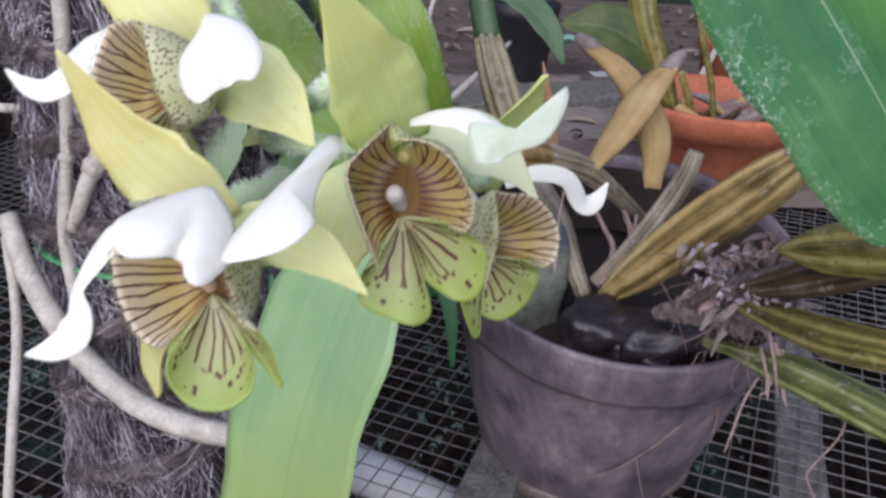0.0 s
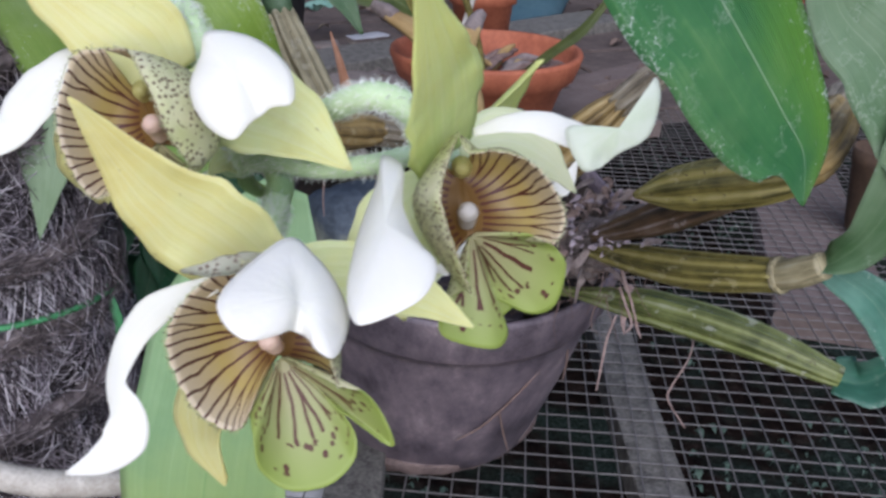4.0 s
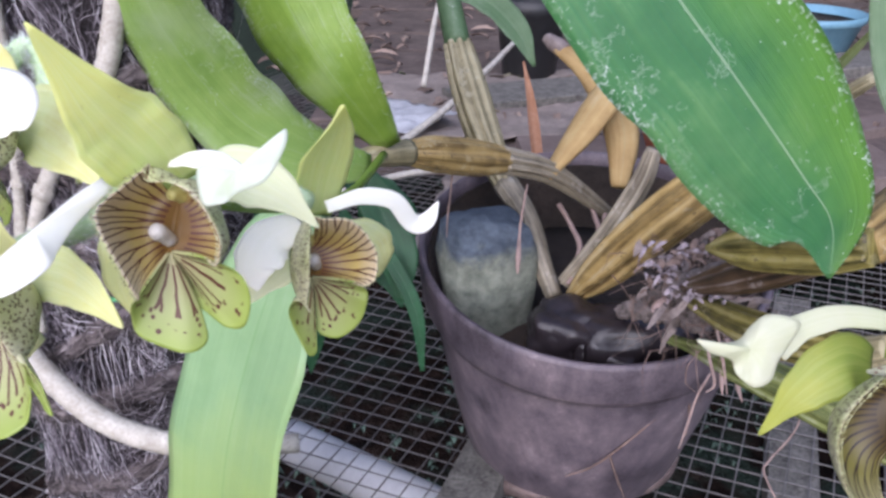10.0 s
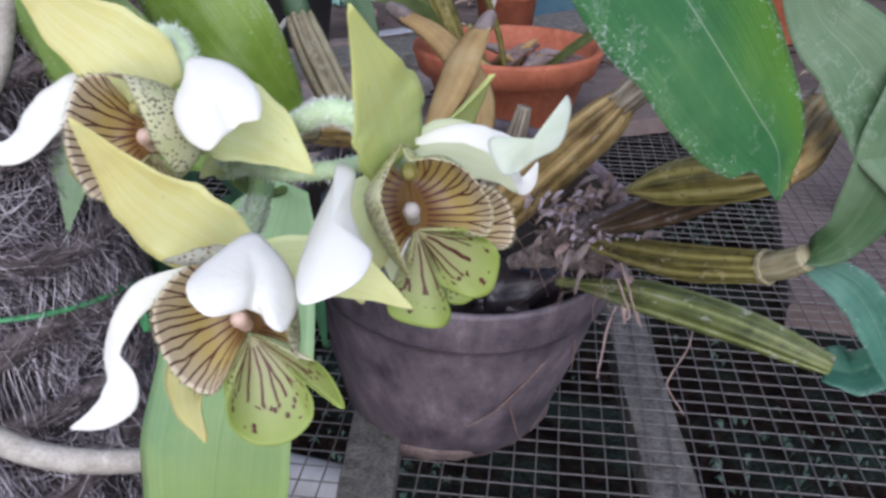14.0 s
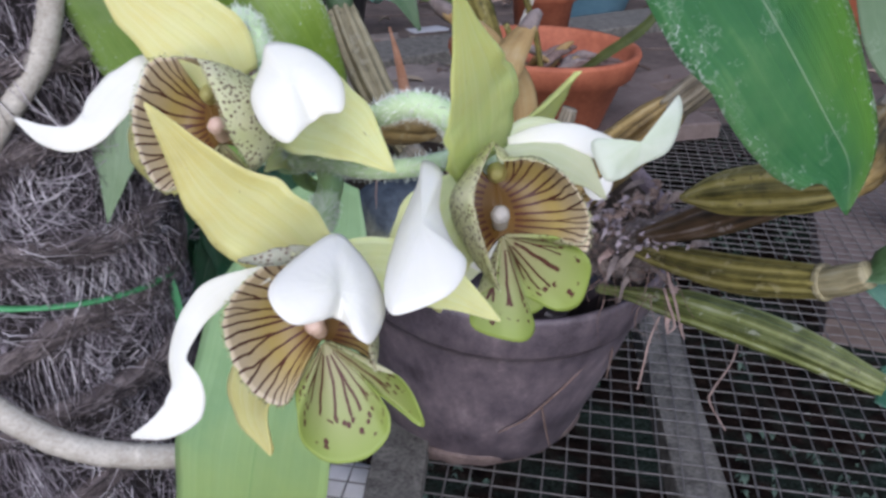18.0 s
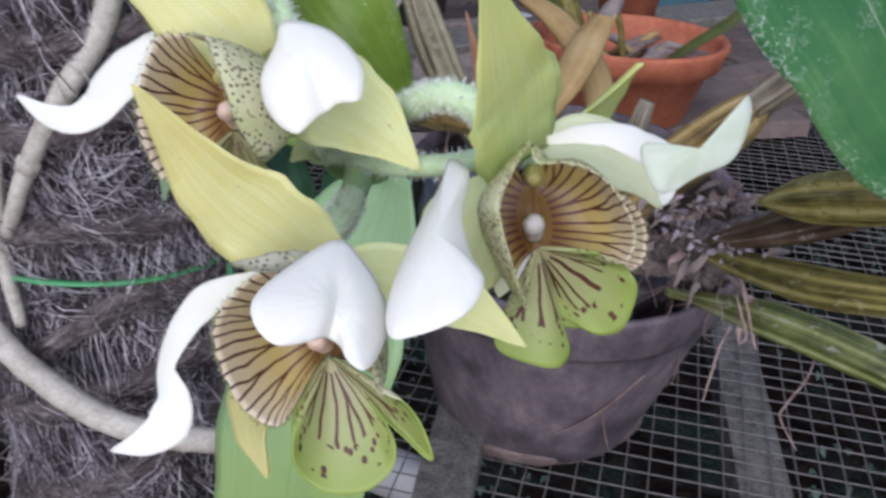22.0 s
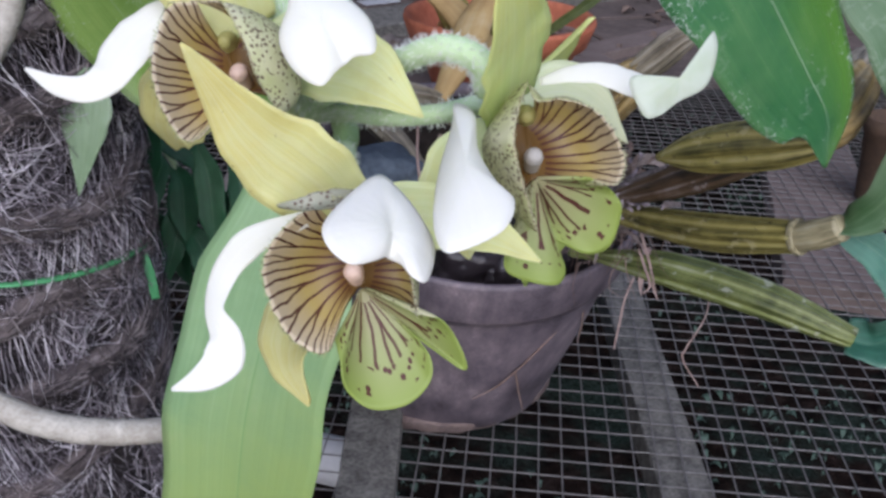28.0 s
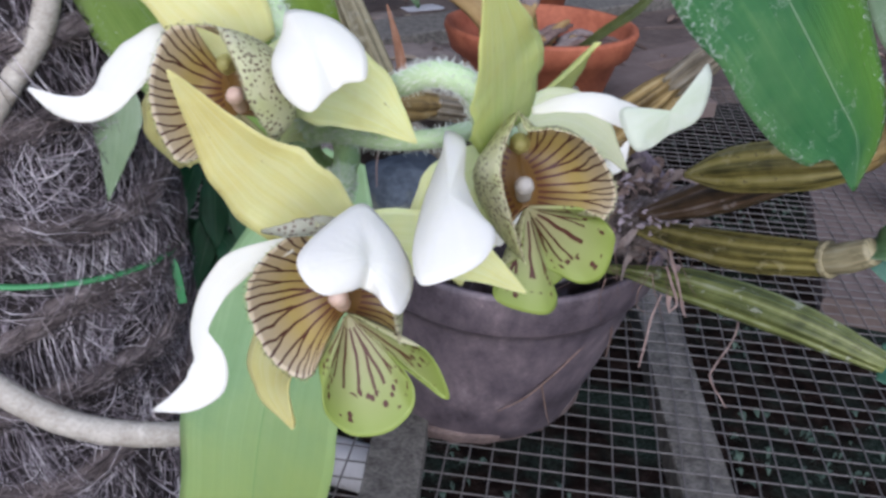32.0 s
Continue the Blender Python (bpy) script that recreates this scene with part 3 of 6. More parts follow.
def board(name, p, q, width, thick, mat, seed=0, segs=10):
    """A worn plank from p to q, its top face at the height of the points."""
    p, q = V(*p), V(*q)
    t = unit(q - p)
    s = unit(np.cross(t, V(0, 0, 1)))
    rnd = np.random.RandomState(seed)
    verts, faces = [], []
    for j in range(segs + 1):
        c = p + (q - p) * j / segs
        e = rnd.uniform(-1, 1, 4) * width * 0.012
        for k, (a, b) in enumerate(((-1, -0.08), (-0.96, 0), (0.96, 0), (1, -0.08), (1, -1), (-1, -1))):
            verts.append(c + s * (a * width / 2 + e[k % 4]) + V(0, 0, b * thick))
    m = 6
    for j in range(segs):
        for i in range(m):
            k = (i + 1) % m
            faces.append((j * m + i, j * m + k, (j + 1) * m + k, (j + 1) * m + i))
    faces.append(tuple(range(m - 1, -1, -1)))
    faces.append(tuple(segs * m + i for i in range(m)))
    return mesh_from(name, verts, faces, None, (mat,), None, False)


# ---- ground, walls of shade ----
def sheet(name, x0, x1, y0, y1, z, n, amp, mat, label, category):
    xs, ys = np.linspace(x0, x1, n), np.linspace(y0, y1, n)
    verts = [V(x, y, z + amp * noise.noise(Vector((x * 4, y * 4, 0))) + amp * 0.4 * noise.noise(Vector((x * 17, y * 17, 1)))) for y in ys for x in xs]
    faces = [(j * n + i, j * n + i + 1, (j + 1) * n + i + 1, (j + 1) * n + i) for j in range(n - 1) for i in range(n - 1)]
    return tagged(new(name, mesh_from(name, verts, faces, None, (mat,))), label, category, "", "structure")


sheet("ground", -4, 5, -2, 7, 0.42, 130, 0.03, EARTH, "earth below the wire bench, with the shade in its dark colour", "ground")

# ---- wire bench ----
PITCH, BENCH = 0.0127, 0.75
ALONG = radians(67.2)
bench = thing("wire_bench", (0.2, 0.6, BENCH), "plant bench of dusty welded wire mesh on wooden battens", "bench", "", "")
DIR_A = V(math.cos(ALONG), math.sin(ALONG), 0)
DIR_B = V(math.sin(ALONG), -math.cos(ALONG), 0)
ORIGIN = V(0.2, 0.55, BENCH)


def wire_mesh(length, seed):
    n = 14
    rnd = np.random.RandomState(seed)
    pts = [V(-length / 2 + length * i / n, 0, 0) + rnd.uniform(-1, 1, 3) * V(0, 0.0006, 0.0008) for i in range(n + 1)]
    return tube("wire", pts, [0.00046, 0.00046], WIRE, 5, n * 2)


wires_a = [wire_mesh(1.6, s) for s in range(4)]
wires_b = [wire_mesh(1.5, s + 9) for s in range(4)]
for k in range(-60, 61):
    w = part("wire", wires_a[k % 4])
    w.matrix_world = Matrix.Translation(Vector(ORIGIN + DIR_B * PITCH * k)) @ Matrix.Rotation(ALONG, 4, "Z")
    w.parent, w.matrix_parent_inverse = bench, bench.matrix_world.inverted()
for k in range(-60, 61):
    w = part("wire", wires_b[k % 4])
    w.matrix_world = Matrix.Translation(Vector(ORIGIN + DIR_A * PITCH * k + V(0, 0, -0.0012))) @ Matrix.Rotation(ALONG - math.pi / 2, 4, "Z")
    w.parent, w.matrix_parent_inverse = bench, bench.matrix_world.inverted()
part("batten", board("batten", (0.297, 0.62, 0.7475), (0.158, 0.20, 0.7475), 0.0285, 0.02, WOOD, 1), bench, "grey weathered batten")
part("batten", board("batten", (0.0522, 0.400, 0.7660), (-0.0095, 0.212, 0.7660), 0.0285, 0.0145, WOOD, 2), bench, "grey weathered batten")
part("batten", board("batten", (0.80, 1.05, 0.7475), (0.42, 0.45, 0.7475), 0.09, 0.02, WOOD_PINK, 3), bench, "broad old board under the wire")

pipe = thing("white_pipe", (0, 0.42, 0.73), "white plastic pipe lying under the wire mesh", "pipe")
part("barrel", tube("barrel", [V(-0.076, 0.449, 0.728), V(-0.03, 0.418, 0.728), V(0.040, 0.372, 0.728)], [0.0138, 0.0138], PIPE, 24, 8), pipe)

# ---- pot with the main plant ----
pot = thing("plastic_pot", (0.0992, 0.4193, 0.752), "worn brown plastic pot holding bark, stone and charcoal", "pot")
POT_FOOT, AXIS, SHIFT = (0.0985, 0.4193, 0.7525), (-0.0075, -0.2404, 1.0), (-0.0002, -0.0298, 0.0)
part("body", lathe("body", [(0.0565, 0.0), (0.0590, 0.003), (0.0700, 0.055), (0.0790, 0.105), (0.0796, 0.1130), (0.0838, 0.1142), (0.0850, 0.1175), (0.0858, 0.130), (0.0866, 0.1400), (0.0860, 0.1427), (0.0838, 0.1427), (0.0828, 0.138), (0.0770, 0.110), (0.0520, 0.02), (0.0, 0.018)], POT, POT_FOOT, 80, AXIS, 0.005, 0, SHIFT), pot)
part("foot_rim", lathe("foot_rim", [(0.0555, -0.001), (0.0598, 0.0005), (0.0606, 0.003), (0.0608, 0.0075), (0.0606, 0.010)], plain("pot_foot", (0.07, 0.048, 0.045), (0.26, 0.19, 0.17), 70, 0.8, 0.7, 0.003), POT_FOOT, 64, (-0.0004, -0.012, 1.0), 0.03, 2, (-0.0001, -0.002, 0.0)), pot, "pinkish brown worn foot rim")
# Dark lining added over the inner wall so the pot's inside looks shaded.
part("shade_lining", lathe("shade_lining", [(0.060, 0.085), (0.0755, 0.110), (0.0818, 0.136), (0.0806, 0.136), (0.0742, 0.110), (0.058, 0.086)], SOIL, POT_FOOT, 64, AXIS, 0.004, 0, (-0.0002, -0.0284, 0.0)), pot, "dark lining standing for the shade inside the pot")
part("bark", lathe("bark", [(0.0, 0.06), (0.071, 0.102), (0.04, 0.108), (0.001, 0.110)], SOIL, POT_FOOT, 40, AXIS, 0.05, 3, (-0.0007, -0.024, 0)), pot, "dark bark filling")
for pts in (((0.1228, 0.3277, 0.8349), (0.1123, 0.3303, 0.8199), (0.0982, 0.3355, 0.8012), (0.0857, 0.3403, 0.7907)), ((0.1050, 0.3331, 0.8088), (0.1119, 0.3412, 0.7877), (0.1185, 0.3491, 0.7696)), ((0.1330, 0.3290, 0.8500), (0.1400, 0.3360, 0.8350), (0.1420, 0.3420, 0.8150))):
    part("clinging_root", tube("clinging_root", [V(*q) for q in pts], [0.0005, 0.0006, 0.0003], DRY_ROOT, 6, 16, 0, 0, 0.15), pot, "thin pale dry root")
tagged(new("stone", lump("stone", (0.0455, 0.380, 0.879), (0.0225, 0.018, 0.038), STONE, 3, 0.13, 1.3, 4, (10, -6, 20), 0.45)), "mossy grey-green rounded stone wedged in the pot", "stone")
coal = thing("charcoal_heap", (0.097, 0.345, 0.85), "glossy black charcoal chunks lying in the pot", "charcoal")
for k, (c, sz, turn) in enumerate((((0.082, 0.345, 0.868), (0.017, 0.015, 0.014), (8, 6, -8)), ((0.110, 0.343, 0.868), (0.026, 0.016, 0.014), (4, 2, 8)), ((0.131, 0.356, 0.860), (0.010, 0.011, 0.010), (20, 3, 40)), ((0.098, 0.333, 0.862), (0.014, 0.009, 0.009), (0, 10, -20)))):
    part("chunk", lump("chunk", c, sz, CHARCOAL, 5 + k, 0.2, 1.5, 4, turn, 0.5), coal)

# ---- coir pole ----
PX, PY, PR = -0.102, 0.318, 0.043
pole = thing("coir_pole", (PX, PY, 0.752), "dark fibrous coir pole wound with ropes of fibre", "plant pole")


def pole_r(a, z):
    d = Vector((math.cos(a) * 1.5, math.sin(a) * 1.5, z * 22))
    return PR * (1 + 0.06 * noise.noise(d) + 0.05 * math.sin(z * 190 + 1.2 * math.sin(a)) + 0.04 * noise.noise(d * 4))


core_v, core_f, NS, NZ = [], [], 60, 110
for j in range(NZ):
    z = 0.751 + 0.50 * j / (NZ - 1)
    for i in range(NS):
        a = 2 * math.pi * i / NS
        r = pole_r(a, z) * 0.94
        core_v.append(V(PX + r * math.cos(a), PY + r * math.sin(a), z))
for j in range(NZ - 1):
    for i in range(NS):
        k = (i + 1) % NS
        core_f.append((j * NS + i, j * NS + k, (j + 1) * NS + k, (j + 1) * NS + i))
core_f.append(tuple((NZ - 1) * NS + i for i in range(NS)))
part("core", mesh_from("core", core_v, core_f, None, (CORE_SHADE,)), pole)
rnd = np.random.RandomState(4)
st, en, sg = [], [], []
for k in range(1500):
    a0, z0 = rnd.uniform(2.4, 6.9), rnd.uniform(0.755, 1.2)
    lean, fall = rnd.normal(0.08, 0.22), -abs(rnd.normal(0.022, 0.012)) if k % 4 else rnd.normal(0.0, 0.008)
    lift = rnd.uniform(0.97, 1.10)
    for _ in range(rnd.randint(8, 28)):
        a, z = a0 + rnd.normal(0, 0.07), z0 + rnd.normal(0, 0.006)
        da, dz = lean + rnd.normal(0, 0.09), fall + rnd.normal(0, 0.006)
        r0, r1 = pole_r(a, z) * rnd.uniform(0.93, 1.0), pole_r(a + da, z + dz) * lift * rnd.uniform(0.95, 1.04)
        st.append(V(PX + r0 * math.cos(a), PY + r0 * math.sin(a), z))
        en.append(V(PX + r1 * math.cos(a + da), PY + r1 * math.sin(a + da), z + dz))
        sg.append(rnd.normal(0, 0.0012, 3) + V(math.cos(a), math.sin(a), 0) * abs(da) * 0.012)
fib = part("fibre_coat", strands("fibre_coat", st, en, sg, 0.00019, FIBRE, 5, 5, 0.0009), pole, "loose brown fibres")
fib["kind"] = "stuff"


def rope_rise(k, a):
    return 0.004 * math.sin(a + k) + 0.009 * noise.noise(Vector((a * 1.1, k * 3.7, 2.0))) + (0.016 if k % 2 else 0.008) * (a - 4.6)


for k, z in enumerate((0.80, 0.838, 0.872, 0.898, 0.935, 0.968, 1.0, 1.04, 1.08)):
    pts = [V(PX + (PR + 0.0015) * math.cos(a), PY + (PR + 0.0015) * math.sin(a), z + rope_rise(k, a)) for a in np.linspace(2.2, 7.0, 22)]
    part("rope", tube("rope", pts, [0.0030, 0.0040, 0.0030], ROPE, 8, 60, 0, 0, 0.25, k), pole, "twisted rope of coir")
    st, en, sg = [], [], []
    for _ in range(700):
        a = rnd.uniform(2.4, 6.9)
        da = rnd.normal(0.25, 0.2)
        p = V(PX + (PR + 0.003) * math.cos(a), PY + (PR + 0.003) * math.sin(a), z + rope_rise(k, a) + rnd.normal(0, 0.002))
        q = V(PX + (PR + 0.005) * math.cos(a + da), PY + (PR + 0.005) * math.sin(a + da), z + rope_rise(k, a + da) + rnd.normal(0, 0.005))
        st.append(p), en.append(q), sg.append(V(math.cos(a), math.sin(a), 0) * 0.003)
    f = part("rope_fuzz", strands("rope_fuzz", st, en, sg, 0.00028, ROPE, 3, k, 0.0005), pole)
    f["kind"] = "stuff"
string = thing("green_string", (PX, PY - PR, 0.925), "bright green plastic string tied round the coir pole", "string")
pts = [V(PX + (PR + 0.004) * math.cos(a), PY + (PR + 0.004) * math.sin(a), 0.917 + 0.006 * math.cos(a + 2.2)) for a in np.linspace(2.6, 6.2, 16)]
part("loop", tube("loop", pts, [0.0017, 0.0017], STRING, 8, 50, 0, 0, 0.1, 0, True, 0.5), string)
part("knot_end", blade("knot_end", [V(-0.0595, 0.300, 0.918), V(-0.057, 0.297, 0.908), V(-0.056, 0.296, 0.896)], [0.002, 0.003, 0.003], (0, -1, 0), STRING, 0.0003, 0, 0, 0.1), string)
for pts, rad, lab in (
        ([(-0.150, 0.290, 0.935), (-0.137, 0.2747, 0.9167), (-0.119, 0.2626, 0.8974), (-0.092, 0.2511, 0.8818), (-0.0595, 0.245, 0.8770), (-0.025, 0.255, 0.872)], [0.0036, 0.0040, 0.0042, 0.0043, 0.004, 0.0036], "thick whitish aerial root curving across the coir pole"),
        ([(-0.1132, 0.2714, 1.0359), (-0.1157, 0.2721, 0.9877), (-0.1194, 0.2735, 0.9607), (-0.1236, 0.2756, 0.9346), (-0.1215, 0.273, 0.9063)], [0.0026, 0.0024, 0.0021, 0.0026, 0.0021], "thin pale aerial root hanging beside the coir pole"),
        ([(-0.0741, 0.2791, 1.0416), (-0.0826, 0.2745, 1.0047), (-0.0969, 0.2707, 0.9831), (-0.1094, 0.2706, 0.9621), (-0.1201, 0.2738, 0.9387)], [0.0032, 0.0037, 0.0034, 0.003, 0.0024], "pale knobbly aerial root on the coir pole"),
        ([(-0.1612, 0.3079, 0.9187), (-0.1543, 0.2946, 0.9014), (-0.15, 0.2815, 0.8845), (-0.148, 0.2661, 0.8624), (-0.1458, 0.2495, 0.8374)], [0.0019, 0.002, 0.002, 0.0019], "grey aerial root hanging beside the coir pole"),
        ([(-0.1924, 0.3528, 0.9564), (-0.1666, 0.3428, 0.96), (-0.1473, 0.3323, 0.9621), (-0.141, 0.3239, 0.9558)], [0.0018, 0.002, 0.0019], "short grey root branching off beside the pole")):
    root = thing("aerial_root", pts[0], lab, "root", "aerial roots")
    part("shaft", tube("shaft", [V(*p) for p in pts], rad, ROOT, 14, 60, 0, 0, 0.05, len(rad)), root)
    for k in range(3):
        c = spline([V(*p) for p in pts], 40)[7 + k * 11]
        part("knob", lump("knob", tuple(c), (rad[1] * 0.98, rad[1] * 0.98, rad[1] * 1.1), ROOT, k, 0.2, 2.0, 3), root, "scarred swelling of the root")

# ---- the orchid plant: canes, sheaths, leaves ----
plant = thing("orchid_plant", (0.1, 0.38, 0.845), "old orchid plant with ribbed canes spreading from the pot", "orchid")


def cane(pts, radii, mat, label, ribs=9, rib=0.24, seed=0, n=44):
    return part("cane", tube("cane", [V(*p) for p in pts], radii, mat, 54, n, ribs, rib, 0.012, seed, True, 0.9), plant, label)


cane([(0.1109, 0.2477, 0.9555), (0.1185, 0.2378, 0.9605), (0.1265, 0.2275, 0.9655), (0.1345, 0.2173, 0.9697), (0.142, 0.2075, 0.974)], [0.0012, 0.0066, 0.0080, 0.0076, 0.005], CANE_OLIVE, "olive cane with a small dark hole", 8, 0.26, 1)
cane([(0.141, 0.212, 0.973), (0.152, 0.219, 0.976), (0.165, 0.229, 0.980), (0.176, 0.237, 0.983)], [0.006, 0.0085, 0.0085, 0.006], CANE_BROWN, "brown ribbed cane behind the broad leaf", 8, 0.28, 21)
cane([(0.175, 0.2365, 0.9828), (0.181, 0.241, 0.984), (0.188, 0.247, 0.986)], [0.0066, 0.0072, 0.005], CANE_GREY, "grey withered joint of a cane", 9, 0.2, 22, 14)
cane([(0.1209, 0.3048, 0.9121), (0.1249, 0.2828, 0.916), (0.1324, 0.241, 0.9283), (0.1445, 0.2120, 0.9391)], [0.0032, 0.0046, 0.0066, 0.0054], CANE_OLIVE, "olive ribbed cane", 8, 0.28, 2)
cane([(0.1445, 0.2118, 0.9392), (0.147, 0.206, 0.943), (0.1498, 0.2005, 0.9475)], [0.0052, 0.0054, 0.0046], CANE_TAN, "pale joint of a cane", 0, 0, 3, 14)
cane([(0.1222, 0.3226, 0.8797), (0.1326, 0.2998, 0.8865), (0.1448, 0.2703, 0.8943), (0.1644, 0.2421, 0.8951), (0.1867, 0.2182, 0.8893)], [0.0024, 0.0028, 0.0050, 0.0072, 0.0078, 0.0078, 0.0066, 0.0042], CANE_GREEN, "green ribbed cane lying over the wire", 8, 0.20, 4)
cane([(0.0869, 0.3655, 0.877), (0.1, 0.352, 0.900), (0.118, 0.336, 0.929), (0.135, 0.323, 0.953), (0.143, 0.316, 0.966)], [0.004, 0.0092, 0.0108, 0.0098, 0.006], CANE_BROWN, "thick ochre-brown shrivelled cane", 9, 0.30, 5)
cane([(0.141, 0.3175, 0.9635), (0.147, 0.312, 0.972), (0.151, 0.308, 0.978), (0.156, 0.304, 0.983)], [0.0062, 0.0066, 0.0058, 0.0040], CANE_GREY, "wrinkled grey joint at the end of a cane", 11, 0.22, 31, 20)
cane([(0.154, 0.3055, 0.981), (0.163, 0.298, 0.990), (0.172, 0.291, 1.000)], [0.0034, 0.0032, 0.0024], CANE_TAN, "thin pale shoot of a cane", 7, 0.16, 32, 16)
cane([(0.083, 0.37, 0.8822), (0.0992, 0.3655, 0.9079), (0.113, 0.3655, 0.934), (0.1175, 0.3651, 0.9505)], [0.0040, 0.0050, 0.0050, 0.0036], CANE_GREY, "grey dry cane stub", 7, 0.2, 6)
cane([(0.1098, 0.4066, 0.9012), (0.088, 0.391, 0.922), (0.0701, 0.3775, 0.9363), (0.05, 0.361, 0.946)], [0.003, 0.0044, 0.0056, 0.0064], CANE_GREY, "grey papery lower half of a cane", 9, 0.3, 7)
cane([(0.05, 0.361, 0.946), (0.0384, 0.3502, 0.9504), (0.0215, 0.332, 0.958), (0.0115, 0.3217, 0.9618)], [0.0064, 0.0080, 0.0074, 0.005], CANE_BROWN, "ochre cane carrying two leaves", 8, 0.24, 8)
cane([(0.0115, 0.3217, 0.9618), (0.004, 0.313, 0.964), (-0.004, 0.304, 0.9646)], [0.006, 0.0055, 0.004], CANE_TAN, "pale cane tip", 0, 0, 9, 12)
cane([(0.0783, 0.3699, 0.8742), (0.0725, 0.3815, 0.8868), (0.0668, 0.399, 0.9013), (0.056, 0.422, 0.912)], [0.0042, 0.005, 0.0055, 0.007], CANE_GREY, "grey base of an upright cane", 7, 0.1, 10, 20)
cane([(0.056, 0.422, 0.912), (0.0453, 0.44, 0.9303), (0.036, 0.462, 0.953), (0.0294, 0.4807, 0.9728)], [0.006, 0.0090, 0.0098, 0.008], CANE_TAN, "tan ribbed upright cane", 9, 0.22, 11)
cane([(0.0294, 0.4807, 0.9728), (0.0227, 0.4933, 1.0013), (0.018, 0.50, 1.03)], [0.008, 0.0072, 0.006], LEAF_GREY, "green cane top", 0, 0, 12, 14)
for k, (pts, w) in enumerate((
        ([(0.0721, 0.376, 0.9331), (0.0917, 0.3974, 0.9514), (0.1062, 0.4178, 0.965), (0.1208, 0.4315, 0.977)], [0.006, 0.017, 0.017, 0.007]),
        ([(0.1103, 0.3993, 0.9203), (0.1124, 0.4221, 0.9432), (0.0998, 0.4483, 0.9645), (0.0807, 0.4715, 0.9764)], [0.008, 0.018, 0.015, 0.008]))):
    part("dry_sheath", tube("dry_sheath", [V(*p) for p in pts], [a / 2 for a in w], LEAF_DRY, 24, 24, 10, 0.1, 0.02, k, True, 0.5), plant, "ochre dried sheath")
    tip, way = V(*pts[-1]), unit(V(*pts[-1]) - V(*pts[-2]))
    part("withered_tip", tube("withered_tip", [tip - way * 0.010, tip - way * 0.003, tip + way * 0.005], [0.0042, 0.0044, 0.0028], SHEATH, 14, 14, 5, 0.15, 0.06, k), plant, "withered pinkish tip of the sheath")
PINK_ROOT = plain("pink_root", (0.17, 0.11, 0.095), (0.42, 0.31, 0.28), 200, 0.8, 0.4)
for pts, rad in (([(0.1625, 0.2722, 0.8803), (0.159, 0.2684, 0.8711), (0.1505, 0.2652, 0.8605), (0.1488, 0.2634, 0.8558), (0.1542, 0.2568, 0.8457)], [0.0003, 0.0004, 0.0004, 0.0003]),
        ([(0.126, 0.2759, 0.9144), (0.1278, 0.271, 0.9057), (0.129, 0.2673, 0.8989), (0.13, 0.2631, 0.8911)], [0.0005, 0.0006, 0.0005, 0.0002]),
        ([(0.1271, 0.2757, 0.8917), (0.1225, 0.2727, 0.8835), (0.119, 0.2685, 0.8734), (0.1161, 0.2651, 0.8652)], [0.0004, 0.0005, 0.0003]),
        ([(0.1206, 0.2654, 0.9107), (0.1219, 0.2619, 0.9051), (0.1232, 0.2579, 0.8985), (0.1204, 0.2572, 0.8956)], [0.0004, 0.0006, 0.0003]),
        ([(0.0976, 0.398, 0.9091), (0.0997, 0.3897, 0.9029), (0.0973, 0.3752, 0.8956), (0.087, 0.3655, 0.8877)], [0.0012, 0.0011, 0.0012, 0.001]),
        ([(0.1041, 0.3972, 0.9068), (0.1003, 0.383, 0.9003), (0.0909, 0.371, 0.892), (0.0834, 0.3638, 0.8844)], [0.0011, 0.0014, 0.0013, 0.0009]),
        ([(0.0804, 0.3937, 0.9133), (0.087, 0.3892, 0.9029), (0.0898, 0.3759, 0.8979), (0.0857, 0.3665, 0.8899)], [0.0012, 0.0012, 0.0014, 0.001]),
        ([(0.0985, 0.3965, 0.9056), (0.1021, 0.3775, 0.9001), (0.0942, 0.3689, 0.8944)], [0.0012, 0.001, 0.0008]),
        ([(0.029, 0.350, 0.9440), (0.028, 0.356, 0.930), (0.027, 0.3575, 0.9211), (0.0266, 0.3551, 0.9112)], [0.0005, 0.0004, 0.0004, 0.0002]),
        ([(0.0630, 0.3715, 0.9310), (0.0601, 0.3614, 0.9168), (0.0589, 0.3508, 0.9061), (0.0586, 0.3469, 0.8976)], [0.0005, 0.0006, 0.0007, 0.0013, 0.0006])):
    part("hanging_root", tube("hanging_root", [V(*q) for q in pts], rad, PINK_ROOT, 8, 24, 0, 0, 0.12), plant, "pale pinkish dry root hanging from a cane")
CANE_DARK = cane_mat("cane_dark", (0.018, 0.012, 0.008), (0.085, 0.052, 0.028), (0.30, 0.27, 0.27))
cane([(0.1150, 0.2790, 0.9260), (0.1215, 0.2620, 0.9370), (0.1290, 0.2470, 0.9480), (0.1390, 0.2300, 0.9600)], [0.0025, 0.0050, 0.0062, 0.0040], CANE_DARK, "dark withered cane with a pale torn skin", 6, 0.35, 41, 30)
SCAR = plain("cane_scar", (0.006, 0.004, 0.003), (0.03, 0.02, 0.012), 300, 0.9, 0.3)
part("scar", lump("scar", (0.1162, 0.2348, 0.9600), (0.0011, 0.0009, 0.0012), SCAR, 2, 0.3, 2.0, 2), plant, "small dark hole in a cane")
